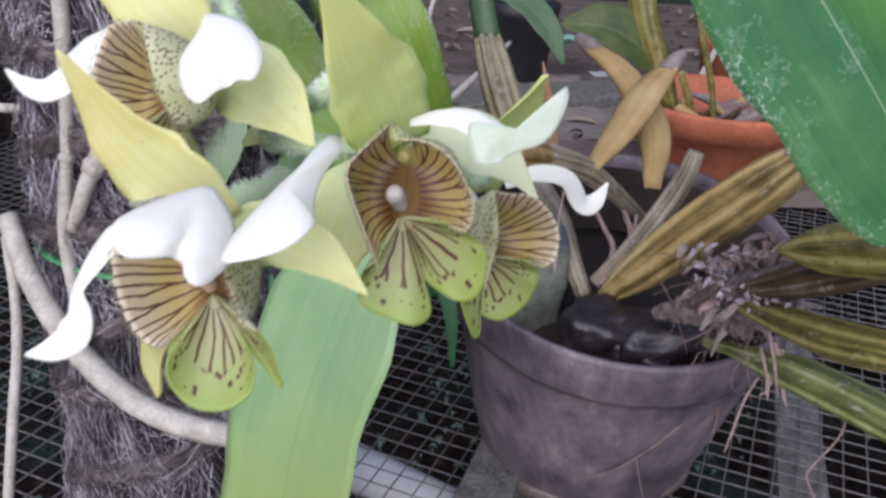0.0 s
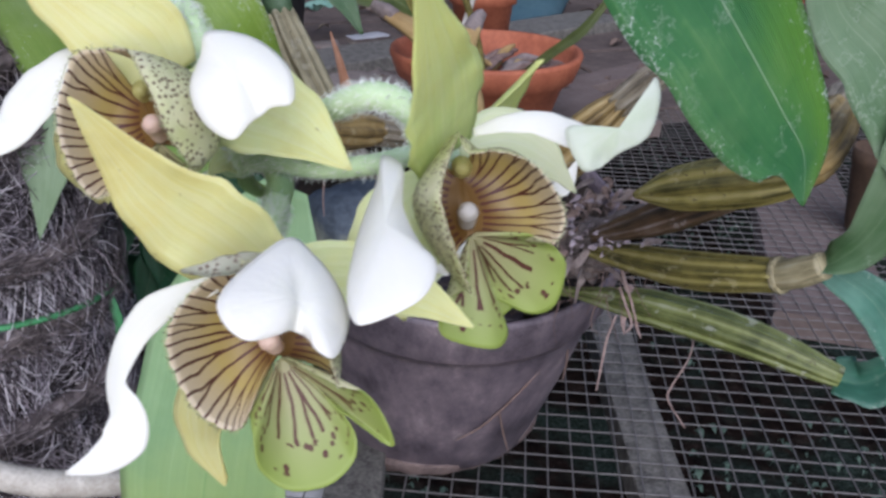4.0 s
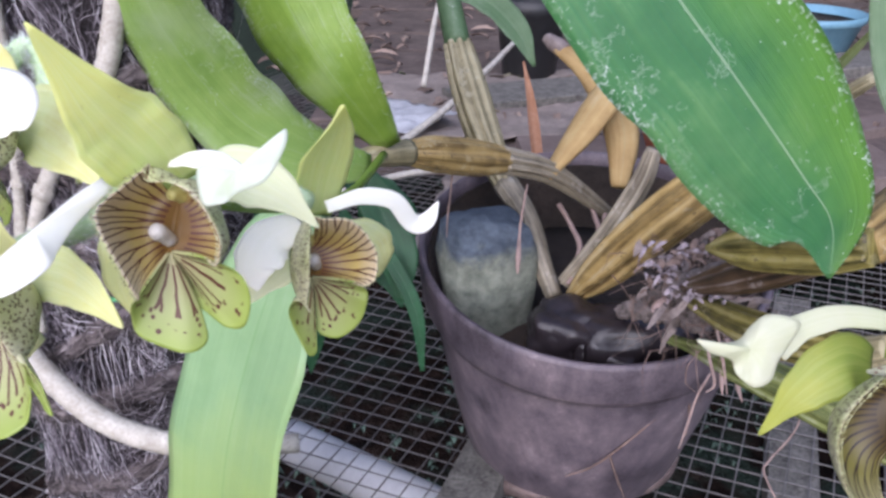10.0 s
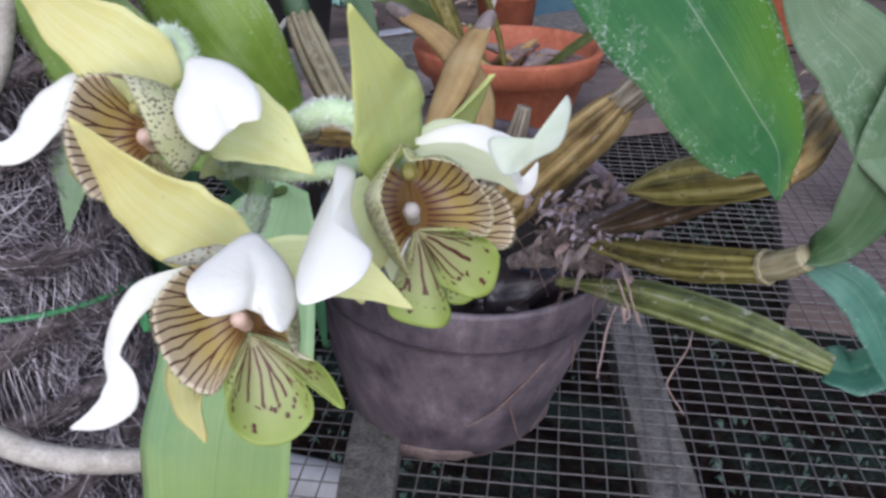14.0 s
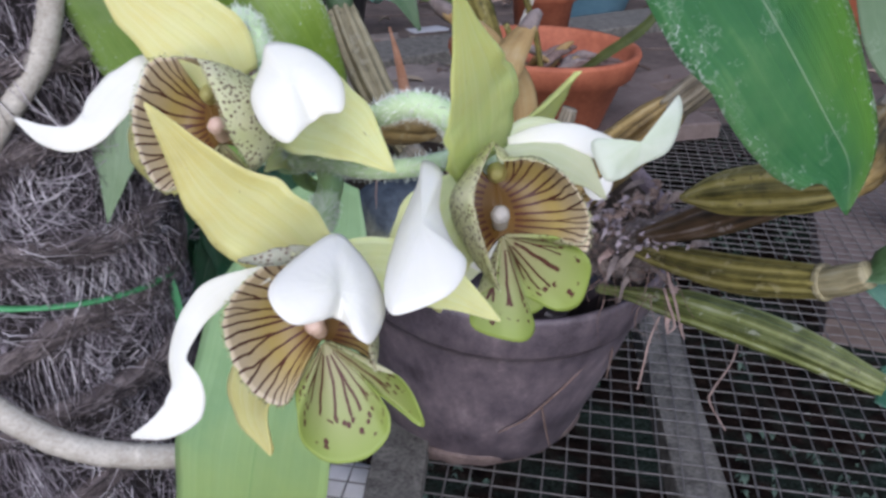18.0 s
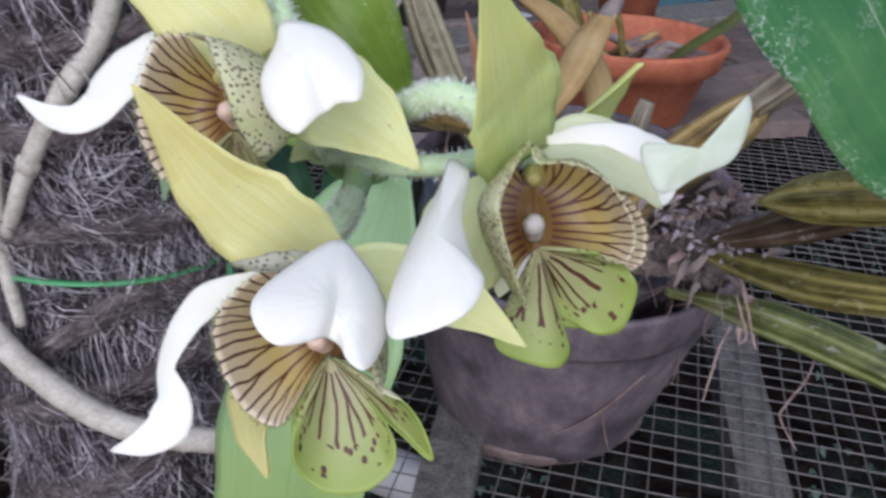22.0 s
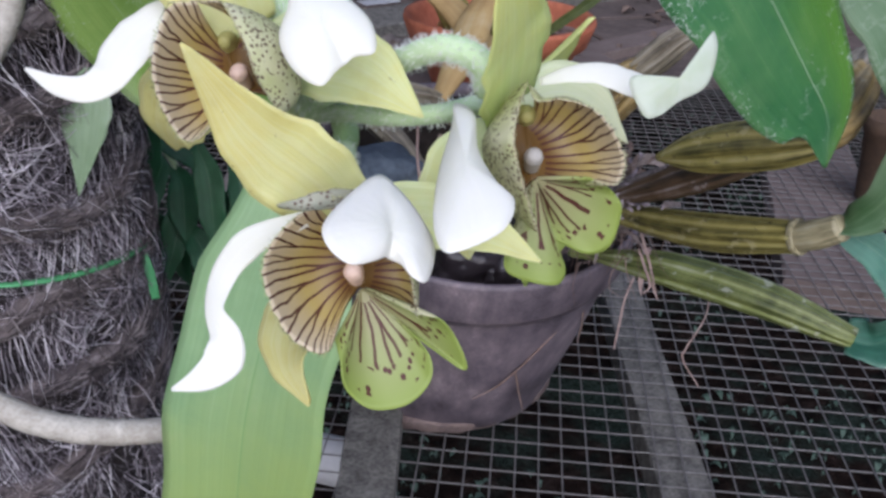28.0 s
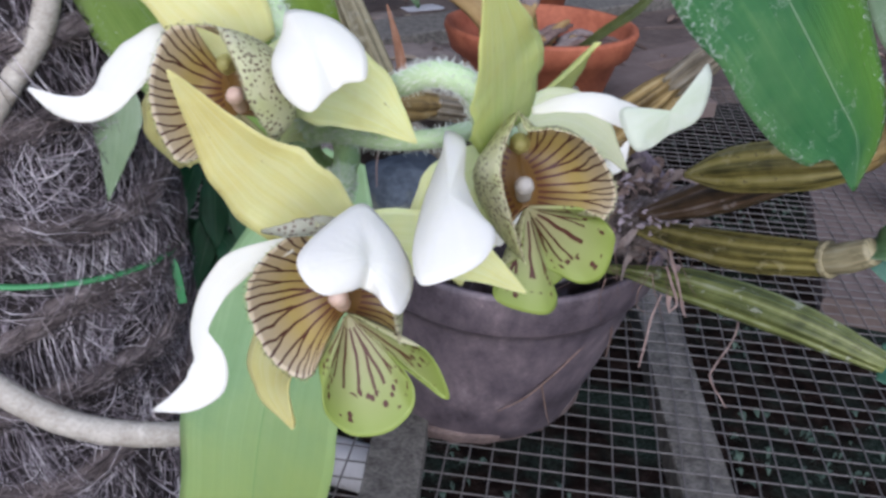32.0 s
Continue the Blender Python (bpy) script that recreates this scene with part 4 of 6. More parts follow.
part("scar", lump("scar", (0.1385, 0.2190, 0.9405), (0.0013, 0.0010, 0.0012), SCAR, 5, 0.3, 2.0, 2), plant, "small dark hole in a cane")
part("collar", tube("collar", [V(0.1441, 0.2128, 0.9388), V(0.1448, 0.2113, 0.9396)], [0.0060, 0.0060], CANE_TAN, 28, 4, 0, 0, 0.03), plant, "pale ring at a cane joint")
LICHEN = plain("lichen_flake", (0.16, 0.13, 0.15), (0.46, 0.40, 0.44), 260, 0.9, 0.6)
PINK_FLAKE = plain("pink_flake", (0.07, 0.045, 0.038), (0.27, 0.20, 0.175), 260, 0.9, 0.6)
for k in range(60):
    r = random.Random(500 + k)
    f = r.uniform(0, 1)
    p = V(0.1135 + 0.012 * f, 0.292 - 0.030 * f, 0.921 + 0.016 * f) + V(r.gauss(0, 0.0025), r.gauss(-0.002, 0.0025), r.gauss(0, 0.003))
    q = p + V(r.uniform(-0.004, 0.004), r.uniform(-0.003, 0.002), r.uniform(-0.002, 0.002))
    part("lichen_flake", blade("lichen_flake", [p, (p + q) / 2 + V(0, -0.001, 0.001), q], [0.0008, r.uniform(0.0012, 0.0028), 0.0005], (r.uniform(-0.7, 0.7), -1, r.uniform(0, 1)), LICHEN, 0.0002, 0.3, 0, 0.15, 2, 5, 6, k), plant, "pale lilac flake of lichen")
for k in range(90):
    r = random.Random(700 + k)
    f, side = r.uniform(0, 1), r.gauss(0, 1)
    p = V(0.1040 + 0.032 * f, 0.302 - 0.008 * f, 0.922 + 0.012 * f) + V(0, r.gauss(0, 0.003), side * 0.0042)
    q = p + V(r.uniform(-0.006, 0.006), r.uniform(-0.003, 0.003), r.uniform(-0.006, 0.003))
    part("papery_flake", blade("papery_flake", [p, (p + q) / 2 + V(0, -0.001, 0.0015), q], [0.0006, r.uniform(0.0010, 0.0030), 0.0004], (r.uniform(-0.8, 0.8), -1, r.uniform(0, 1)), PINK_FLAKE if k % 3 else LICHEN, 0.0002, 0.3, 0, 0.2, 2, 5, 6, k), plant, "pale shred of dry skin")
PINK_SKIN = plain("pink_skin", (0.20, 0.13, 0.12), (0.46, 0.35, 0.33), 200, 0.8, 0.4)
for k, (p, q, w) in enumerate((((0.1345, 0.2860, 0.9010), (0.1340, 0.2790, 0.8800), 0.0045), ((0.1370, 0.2850, 0.8990), (0.1420, 0.2790, 0.8770), 0.0035), ((0.1130, 0.3020, 0.9130), (0.1080, 0.2960, 0.9060), 0.0040))):
    p, q = V(*p), V(*q)
    part("torn_skin", blade("torn_skin", [p, (p * 2 + q) / 3 + V(0.002, -0.001, 0), (p + q * 2) / 3 + V(-0.001, 0, 0), q], [0.0015, w, w * 0.7, 0.0004], (0.2, -1, 0.3), PINK_SKIN, 0.0003, 0.35, 0, 0.1, 2, 7, 14, k), plant, "pinkish torn skin hanging from a cane")
# papery remains and root tangle in the middle
RHIZOME = plain("rhizome", (0.025, 0.018, 0.015), (0.30, 0.25, 0.24), 210, 0.9, 0.9, 0.002, 3.0)
for k, pts in enumerate(([(0.112, 0.322, 0.899), (0.117, 0.306, 0.911), (0.121, 0.286, 0.924), (0.124, 0.262, 0.942)], [(0.104, 0.338, 0.884), (0.114, 0.326, 0.892), (0.124, 0.318, 0.894), (0.134, 0.306, 0.893)], [(0.116, 0.312, 0.906), (0.124, 0.296, 0.910), (0.132, 0.280, 0.916)])):
    part("rhizome", tube("rhizome", [V(*q) for q in pts], [0.003, 0.0052, 0.0048, 0.003], RHIZOME, 26, 40, 0, 0, 0.26, 70 + k), plant, "grey gnarled rhizome with papery skin")
for k in range(30):
    r = random.Random(k)
    p = V(0.118 + r.uniform(-0.012, 0.03), 0.31 + r.uniform(-0.03, 0.03), 0.912 + r.uniform(-0.018, 0.016))
    q = p + V(r.uniform(-0.015, 0.018), r.uniform(-0.016, 0.008), r.uniform(-0.014, 0.008))
    part("papery_scrap", blade("papery_scrap", [p, (p + q) / 2 + V(0, 0, r.uniform(-0.004, 0.006)), q], [0.002, r.uniform(0.002, 0.006), 0.0008], (r.uniform(-1, 1), -1, r.uniform(0, 1)), SHEATH, 0.0003, 0.25, 0, 0.12, 2, 5, 8, k), plant, "papery grey scrap of old sheath")
st, en, sg = [], [], []
rnd = np.random.RandomState(8)
for k in range(110):
    p = V(0.126, 0.312, 0.908) + rnd.normal(0, 1, 3) * V(0.012, 0.018, 0.007)
    q = p + V(rnd.normal(0, 0.009), rnd.normal(-0.003, 0.008), -abs(rnd.normal(0.0, 0.012)))
    st.append(p), en.append(q), sg.append(rnd.normal(0, 0.004, 3))
f = part("root_tangle", strands("root_tangle", st, en, sg, 0.0003, DRY_ROOT, 5, 2, 0.001), plant, "tangle of thin dry roots")
f["kind"] = "stuff"


def leaf(name, pts, widths, normals, mat, label, **kw):
    me = blade("blade", [V(*p) for p in pts], widths, normals, mat, **kw)
    return part(name, me, plant, label)


leaf("leaf", [(0.018, 0.1875, 1.112), (0.049, 0.1869, 1.0755), (0.0798, 0.1862, 1.0389), (0.0942, 0.1859, 1.0221), (0.1112, 0.1854, 1.0012), (0.1195, 0.1850, 0.9900), (0.1205, 0.1825, 0.9770)],
     [0.036, 0.045, 0.047, 0.0462, 0.0400, 0.0240, 0.001], (0.2276, -1, 0.2109), LEAF_BIG, "broad dark green leaf with chalky white specks", fold=-0.05, wave=0.008, thick=0.001, nv=48, nu=17)
leaf("leaf", [(-0.0075, 0.2095, 0.984), (-0.0138, 0.2065, 0.970), (-0.0225, 0.2025, 0.948), (-0.0315, 0.2, 0.918), (-0.0362, 0.198, 0.893), (-0.040, 0.196, 0.86), (-0.042, 0.195, 0.815)],
     [0.012, 0.031, 0.043, 0.0465, 0.047, 0.045, 0.004], (-0.75, -1, 0.25), LEAF_PALE, "pale green hanging leaf behind the flowers", fold=0.05, wave=0.006, thick=0.001, nv=40, nu=15)
leaf("leaf", [(0.006, 0.308, 0.968), (-0.0100, 0.2954, 0.9945), (-0.0225, 0.298, 1.013), (-0.0340, 0.304, 1.036), (-0.045, 0.31, 1.07)],
     [0.010, 0.030, 0.038, 0.038, 0.02], (0.1, -0.85, -0.5), LEAF_MID, "glossy mid-green strap leaf", fold=-0.08, wave=0.01, thick=0.001)
leaf("leaf", [(-0.0001, 0.3001, 0.9638), (-0.0234, 0.2855, 0.975), (-0.0404, 0.28, 0.9884), (-0.0533, 0.274, 1.0074), (-0.0613, 0.2685, 1.0249), (-0.0639, 0.2644, 1.0401)],
     [0.010, 0.025, 0.034, 0.036, 0.034, 0.026], [(-0.1, -0.8, 0.5), (-0.2, -0.8, 0.45), (-0.3, -0.8, 0.4), (-0.35, -0.8, 0.35), (-0.35, -0.8, 0.3), (-0.35, -0.8, 0.3)], LEAF_HAZE, "straight green strap leaf with chalky specks", fold=-0.06, wave=0.01, thick=0.001, nv=44, skew=-0.08)
leaf("leaf", [(-0.0649, 0.2841, 0.9849), (-0.0673, 0.282, 0.9735), (-0.0696, 0.2796, 0.9618), (-0.0733, 0.2767, 0.9471)],
     [0.003, 0.0150, 0.0165, 0.012, 0.006, 0.0004], (-0.25, -0.85, 0.4), LEAF_MIST, "drooping pale pointed leaf before the coir pole", fold=0.12, wave=0.01, thick=0.0008)
leaf("leaf", [(0.1350, 0.215, 1.045), (0.1435, 0.2108, 1.0212), (0.1546, 0.2027, 1.0085), (0.1636, 0.1918, 0.990), (0.1731, 0.18, 0.9666)],
     [0.010, 0.020, 0.028, 0.030, 0.012], (-0.3, -0.9, 0.35), LEAF_GREY, "greyish green drooping leaf", fold=0.08, wave=0.01, thick=0.001)
leaf("leaf", [(0.1490, 0.2040, 0.9450), (0.1525, 0.1985, 0.9500), (0.1570, 0.1926, 0.9625), (0.1622, 0.1894, 0.9849), (0.1733, 0.1963, 1.0108)],
     [0.008, 0.010, 0.016, 0.024, 0.020], [(0, -0.4, 0.9), (0, -0.6, 0.8), (-0.3, -0.9, 0.3), (-0.4, -0.9, 0.1), (-0.4, -0.9, 0)], LEAF_GREY, "rising grey-green leaf from a cane joint", fold=0.15, wave=0.02, thick=0.001)
leaf("leaf", [(0.1520, 0.2023, 0.9454), (0.1627, 0.1957, 0.9388), (0.1700, 0.1910, 0.930), (0.1765, 0.1850, 0.915), (0.1795, 0.181, 0.902)],
     [0.008, 0.013, 0.014, 0.011, 0.002], (-0.5, -0.8, 0.4), LEAF_BLUE, "bluish green leaf with a pale rim", fold=0.1, wave=0.03, thick=0.001)
leaf("leaf", [(0.185, 0.2195, 0.8885), (0.192, 0.212, 0.8905), (0.197, 0.206, 0.903), (0.20, 0.202, 0.93)],
     [0.014, 0.018, 0.018, 0.014], (-0.2, -0.7, 0.7), LEAF_BLUE, "bluish green leaf at a cane's end", fold=0.3, wave=0.02, thick=0.001)
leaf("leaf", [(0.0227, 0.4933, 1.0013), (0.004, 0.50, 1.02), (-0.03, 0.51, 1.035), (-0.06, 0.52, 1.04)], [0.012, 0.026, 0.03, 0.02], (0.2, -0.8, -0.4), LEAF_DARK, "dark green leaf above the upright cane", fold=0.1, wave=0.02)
leaf("leaf", [(0.0227, 0.4933, 1.0013), (0.045, 0.492, 0.995), (0.062, 0.485, 0.98), (0.072, 0.478, 0.962)], [0.008, 0.016, 0.015, 0.002], (0.2, -0.8, 0.4), LEAF_GREY, "grey-green leaf at the upright cane", fold=0.15, wave=0.02)

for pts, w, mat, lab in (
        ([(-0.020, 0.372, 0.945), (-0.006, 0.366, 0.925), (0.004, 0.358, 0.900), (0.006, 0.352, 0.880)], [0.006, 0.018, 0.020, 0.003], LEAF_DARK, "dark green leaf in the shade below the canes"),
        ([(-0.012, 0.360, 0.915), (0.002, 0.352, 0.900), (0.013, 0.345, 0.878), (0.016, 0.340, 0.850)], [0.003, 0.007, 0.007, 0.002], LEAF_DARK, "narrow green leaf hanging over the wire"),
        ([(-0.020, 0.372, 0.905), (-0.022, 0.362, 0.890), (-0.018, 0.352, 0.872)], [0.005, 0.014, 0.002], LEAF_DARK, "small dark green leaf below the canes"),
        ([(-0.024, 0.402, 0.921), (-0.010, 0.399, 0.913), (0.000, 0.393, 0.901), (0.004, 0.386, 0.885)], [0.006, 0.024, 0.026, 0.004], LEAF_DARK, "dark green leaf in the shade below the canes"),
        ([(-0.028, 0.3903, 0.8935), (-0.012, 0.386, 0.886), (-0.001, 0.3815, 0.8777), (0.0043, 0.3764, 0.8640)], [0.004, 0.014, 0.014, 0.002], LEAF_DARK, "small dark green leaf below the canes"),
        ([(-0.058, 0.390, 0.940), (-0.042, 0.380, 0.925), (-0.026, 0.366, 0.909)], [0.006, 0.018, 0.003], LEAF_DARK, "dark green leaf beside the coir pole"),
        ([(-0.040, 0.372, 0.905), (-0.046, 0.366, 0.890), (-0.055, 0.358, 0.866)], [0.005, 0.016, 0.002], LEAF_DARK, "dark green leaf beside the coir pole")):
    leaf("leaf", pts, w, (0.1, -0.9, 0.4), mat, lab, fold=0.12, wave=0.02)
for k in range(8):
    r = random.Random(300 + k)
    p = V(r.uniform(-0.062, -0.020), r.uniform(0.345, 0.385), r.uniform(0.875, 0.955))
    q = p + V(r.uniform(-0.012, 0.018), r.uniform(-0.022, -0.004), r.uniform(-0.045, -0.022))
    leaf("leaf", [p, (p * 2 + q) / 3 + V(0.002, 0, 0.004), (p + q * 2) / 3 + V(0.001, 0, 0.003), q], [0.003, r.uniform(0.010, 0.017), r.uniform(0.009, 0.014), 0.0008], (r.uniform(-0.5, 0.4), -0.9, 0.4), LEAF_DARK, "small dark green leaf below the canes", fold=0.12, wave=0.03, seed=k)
part("thin_shoot", tube("thin_shoot", [V(-0.058, 0.390, 0.945), V(-0.045, 0.378, 0.915), V(-0.03, 0.365, 0.895)], [0.0014, 0.0016, 0.0014], STEM, 8, 16), plant, "thin green shoot")


# ---- flowers ----
def frame_of(facing, up):
    f = unit(V(*facing))
    u = unit(V(*up) - f * (V(*up) @ f))
    return np.cross(u, f) * 1.0, u, f


def side_lobe(lip, side):
    """One upright side lobe of the lip: a swelling fan from the hinge to its own frilled rim."""
    nv, nu = 19, 41
    h0, h1 = (V(*q) for q in lip["hinge"])
    rim = spline(lip[side], nu)
    swell = V(*lip["swell"][0 if side == "left" else 1])
    hood = V(*lip.get("hood", (0.0, 0.0, 0.0))) if side == "right" else V(0, 0, 0)
    fr, uv = np.zeros((nv, nu, 3)), np.zeros((nv, nu, 2))
    for i in range(nu):
        k = i / (nu - 1)
        h = h0 + (h1 - h0) * k
        for j in range(nv):
            v = j / (nv - 1)
            curl = max(0.0, v - 0.75) ** 2 * 9
            edge = 1 + (0.012 * math.sin(i * 2.2) if j == nv - 1 else 0)
            fr[j, i] = h + (rim[i] - h) * v * edge + swell * 4 * v * (1 - v) * (0.45 + 0.55 * math.sin(math.pi * k)) + hood * 4 * v * (1 - v) * v * math.exp(-((k - 0.22) / 0.2) ** 2) - V(0, 0, 1) * curl
            uv[j, i] = (k, v)
    return thicken(fr, uv, V(3.0 if side == "right" else -1.0, 0, 30))


def thicken(fr, uv, towards, thick=0.4):
    """Gives a grid of points a second face, on the side that looks away from a point."""
    n = np.cross(np.gradient(fr, axis=1), np.gradient(fr, axis=0))
    n /= np.maximum(np.linalg.norm(n, axis=2, keepdims=True), 1e-9)
    if np.sum(n * (towards - fr)) < 0:
        n = -n
    return fr, fr - n * thick * (1 - 0.7 * uv[..., 1:] ** 6), uv


def front_lobe(lip):
    """The hanging lobe: a waist, then two rounded halves folded forwards along the middle."""
    nv, nu = 23, 71
    rim = spline(lip["front"], nu)
    h = V(*lip["throat"])
    fr, uv = np.zeros((nv, nu, 3)), np.zeros((nv, nu, 2))
    for i in range(nu):
        k = i / (nu - 1)
        for j in range(nv):
            v = j / (nv - 1)
            dish = 1.1 * math.sin(math.pi * v) * math.sin(math.pi * k)
            fr[j, i] = h + (rim[i] - h) * v + V(0, 0, -dish + 0.12 * math.sin(9 * k * 6.28) * v ** 3)
            uv[j, i] = (k, v)
    return thicken(fr, uv, V(0, 0, 40))


LIP_A = {
    "hinge": [(-0.5, 4.1, -4.0), (0.3, -2.1, -2.0)], "throat": (0.5, -2.3, -2.0),
    "left": [(-0.9, 8.1, 3.2), (-2.1, 4.8, 6.0), (-2.9, 1.4, 9.0), (-2.4, -1.4, 8.0), (-1.4, -4.3, 6.0), (-0.2, -7.4, 4.0), (0.2, -8.5, 3.0)],
    "right": [(-0.9, 7.8, 3.2), (0.0, 5.9, 4.0), (2.8, 6.0, 4.2), (5.8, 5.1, 4.3), (8.0, 3.2, 4.0), (9.6, 0.6, 3.0), (9.9, -1.3, 2.5), (9.0, -3.1, 1.5), (6.8, -2.3, 0.0)],
    "front": [(6.5, -2.3, 0.0), (9.7, -3.7, -3.0), (11.0, -5.9, -4.3), (10.0, -10.0, -6.5), (7.4, -11.0, -7.0), (3.9, -9.6, -7.0), (2.3, -8.6, -6.5), (4.6, -12.4, -6.9), (3.6, -14.6, -5.0), (0.1, -14.3, -3.5), (-3.0, -12.8, -2.0), (-2.5, -9.7, 0.0), (-0.1, -7.8, 2.0)],
    "swell": ((-4.0, 0.5, -4.5), (1.5, 0.0, -4.5)), "hood": (2.2, 2.6, -0.5)}
LIP_B = {
    "hinge": [(0.4, 3.2, -4.0), (0.1, -1.5, -2.0)], "throat": (0.6, -1.9, -2.0),
    "left": [(-3.4, 7.1, 5.0), (-6.0, 5.2, 5.5), (-8.1, 2.7, 5.3), (-8.9, 0.1, 5.0), (-8.2, -3.3, 4.0), (-6.5, -6.6, 3.0), (-4.1, -8.4, 2.3), (-2.6, -8.4, 1.5), (-2.1, -7.1, 0.0)],
    "right": [(-3.4, 7.1, 5.0), (-0.4, 7.7, 6.0), (2.6, 6.4, 7.0), (4.9, 3.7, 7.0), (6.1, 0.3, 6.0), (6.7, -3.4, 3.0), (6.8, -4.7, 1.0)],
    "front": [(-2.1, -7.2, 0.0), (-1.2, -9.3, 2.5), (-0.5, -12.5, 2.0), (1.9, -14.7, 0.5), (5.4, -14.5, 0.0), (8.0, -12.4, -0.5), (8.4, -9.7, -0.5), (6.9, -7.3, -1.0), (10.0, -9.4, -0.5), (12.2, -10.6, 0.0), (11.3, -7.6, 1.0), (9.4, -5.0, 2.0), (6.9, -4.6, 1.0)],
    "swell": ((-1.5, 0.0, -4.5), (2.8, 0.3, -4.5)), "flap": [(-7.2, 6.9, 6.0), (-4.6, 6.9, 6.0), (-2.0, 7.3, 5.8), (0.8, 8.0, 5.2)]}
LIP_E = {
    "hinge": [(-2.3, 3.3, -4.0), (-0.5, -1.5, -2.0)], "throat": (-0.1, -1.8, -2.0),
    "left": [(-4.1, 7.4, 4.0), (-7.0, 7.0, 4.0), (-8.5, 4.2, 3.5), (-9.4, 1.0, 3.0), (-9.0, -2.1, 3.0), (-7.9, -5.2, 2.5), (-6.1, -7.8, 2.0), (-4.6, -7.4, 1.0), (-3.5, -5.5, 0.0)],
    "right": [(-4.1, 7.4, 4.0), (-0.8, 6.6, 6.4), (1.0, 4.2, 8.0), (2.5, 1.1, 8.0), (3.4, -1.9, 7.0), (5.0, -4.7, 5.0), (5.0, -5.6, 3.0)],
    "front": [(-2.6, -4.8, -0.5), (-2.2, -7.6, -2.5), (-1.2, -10.0, -4.5), (0.6, -11.6, -5.0), (1.9, -9.9, -5.0), (4.2, -11.4, -4.0), (5.7, -8.7, -3.0), (4.8, -5.6, 1.0)],
    "swell": ((-1.4, 0.0, -5), (5.6, 1.6, -3.5))}
LIP_C = {
    "hinge": [(-1.6, 2.0, -4.0), (-0.5, -2.3, -2.0)], "throat": (-0.5, -2.8, -2.0),
    "left": [(0.1, 7.2, 4.0), (0.3, 3.9, 7.0), (0.4, -0.1, 8.0), (0.0, -3.6, 6.0), (-0.6, -6.8, 4.0), (-0.2, -8.1, 3.0)],
    "right": [(-0.1, 7.2, 3.0), (2.0, 6.6, 4.0), (5.9, 6.4, 4.2), (8.5, 4.3, 4.0), (10.2, 1.1, 3.0), (9.9, -2.9, 2.0), (7.9, -4.1, 1.5), (6.3, -3.2, 0.0)],
    "front": [(6.3, -3.4, 0.0), (8.3, -5.1, -3.0), (8.1, -7.5, -4.0), (6.8, -10.5, -6.0), (3.6, -13.0, -7.0), (0.2, -12.5, -7.0), (-1.7, -9.5, -6.0), (-0.3, -14.6, -6.0), (-1.4, -15.9, -5.0), (-3.2, -12.2, -3.0), (-4.2, -8.4, -1.0), (-2.8, -6.5, 1.0), (-0.9, -7.1, 2.0)],
    "swell": ((-3.4, 0.4, -4), (1.2, 0.0, -4))}


def joined(name, pieces, mat):
    """One mesh out of several blades that belong together."""
    bm = bmesh.new()
    for me in pieces:
        bm.from_mesh(me)
    me = bpy.data.meshes.new(name)
    bm.to_mesh(me)
    bm.free()
    me.materials.append(mat)
    return me


def fan_petal(rim, dome, mat, crease=None, thick=0.5):
    """A broad cupped petal: rings from its middle out to a closed, smooth rim, swelling towards the viewer by dome."""
    k = len(rim)
    closed = spline([rim[i % k] for i in range(-2, k + 3)], (k + 4) * 7 + 1)[14:14 + k * 7]
    mid = closed.mean(0)
    face = unit(V(*dome))
    nu, nv = len(closed), 9
    verts, uvs = [], []
    g = np.array([mid + (closed - mid) * j / (nv - 1) for j in range(nv)])
    for _ in range(40):
        g[0] = g[1].mean(0)
        lift = 0.25 * (g[:-2] + g[2:] + np.roll(g[1:-1], 1, 1) + np.roll(g[1:-1], -1, 1)) - g[1:-1]
        g[1:-1] += face * (lift @ face)[..., None]
    for side in (0, 1):
        for j in range(nv):
            v = j / (nv - 1)
            for i in range(nu):
                a = 6.283 * i / nu
                ripple = 0.10 * math.sin(3 * a + 1) * v ** 3 + 0.12 * math.cos(2 * a) * v
                if crease:
                    c0, c1 = V(*crease[0]), V(*crease[1])
                    f = min(1.0, max(0.0, (g[j, i] - c0) @ (c1 - c0) / ((c1 - c0) @ (c1 - c0))))
                    d = g[j, i] - c0 - (c1 - c0) * f
                    d = np.linalg.norm(d - face * (d @ face))
                    ripple -= 0.9 * math.exp(-(d / 0.9) ** 2) * f
                verts.append(g[j, i] + V(*dome) * (1 - v ** 2) + face * (ripple - side * thick * (1 - 0.8 * v ** 4)))
                uvs.append((i / nu, 0.3 + 0.7 * v))
    faces, o = [], nu * nv
    for j in range(nv - 1):
        for i in range(nu):
            q = (i + 1) % nu
            a, b, c, d = j * nu + i, j * nu + q, (j + 1) * nu + q, (j + 1) * nu + i
            faces += [(a, d, c, b), (o + a, o + b, o + c, o + d)]
    e = (nv - 1) * nu
    faces += [(e + i, o + e + i, o + e + (i + 1) % nu, e + (i + 1) % nu) for i in range(nu)]
    return verts, faces, uvs, mat


def petal_of(name, pts, w, nrm, mat, kw):
    opts = {"thick": 0.0005, "cup": -0.05, "wave": 0.02, "seed": len(w), **kw}
    return blade(name, [V(*p) for p in pts], w, nrm, mat, **opts)


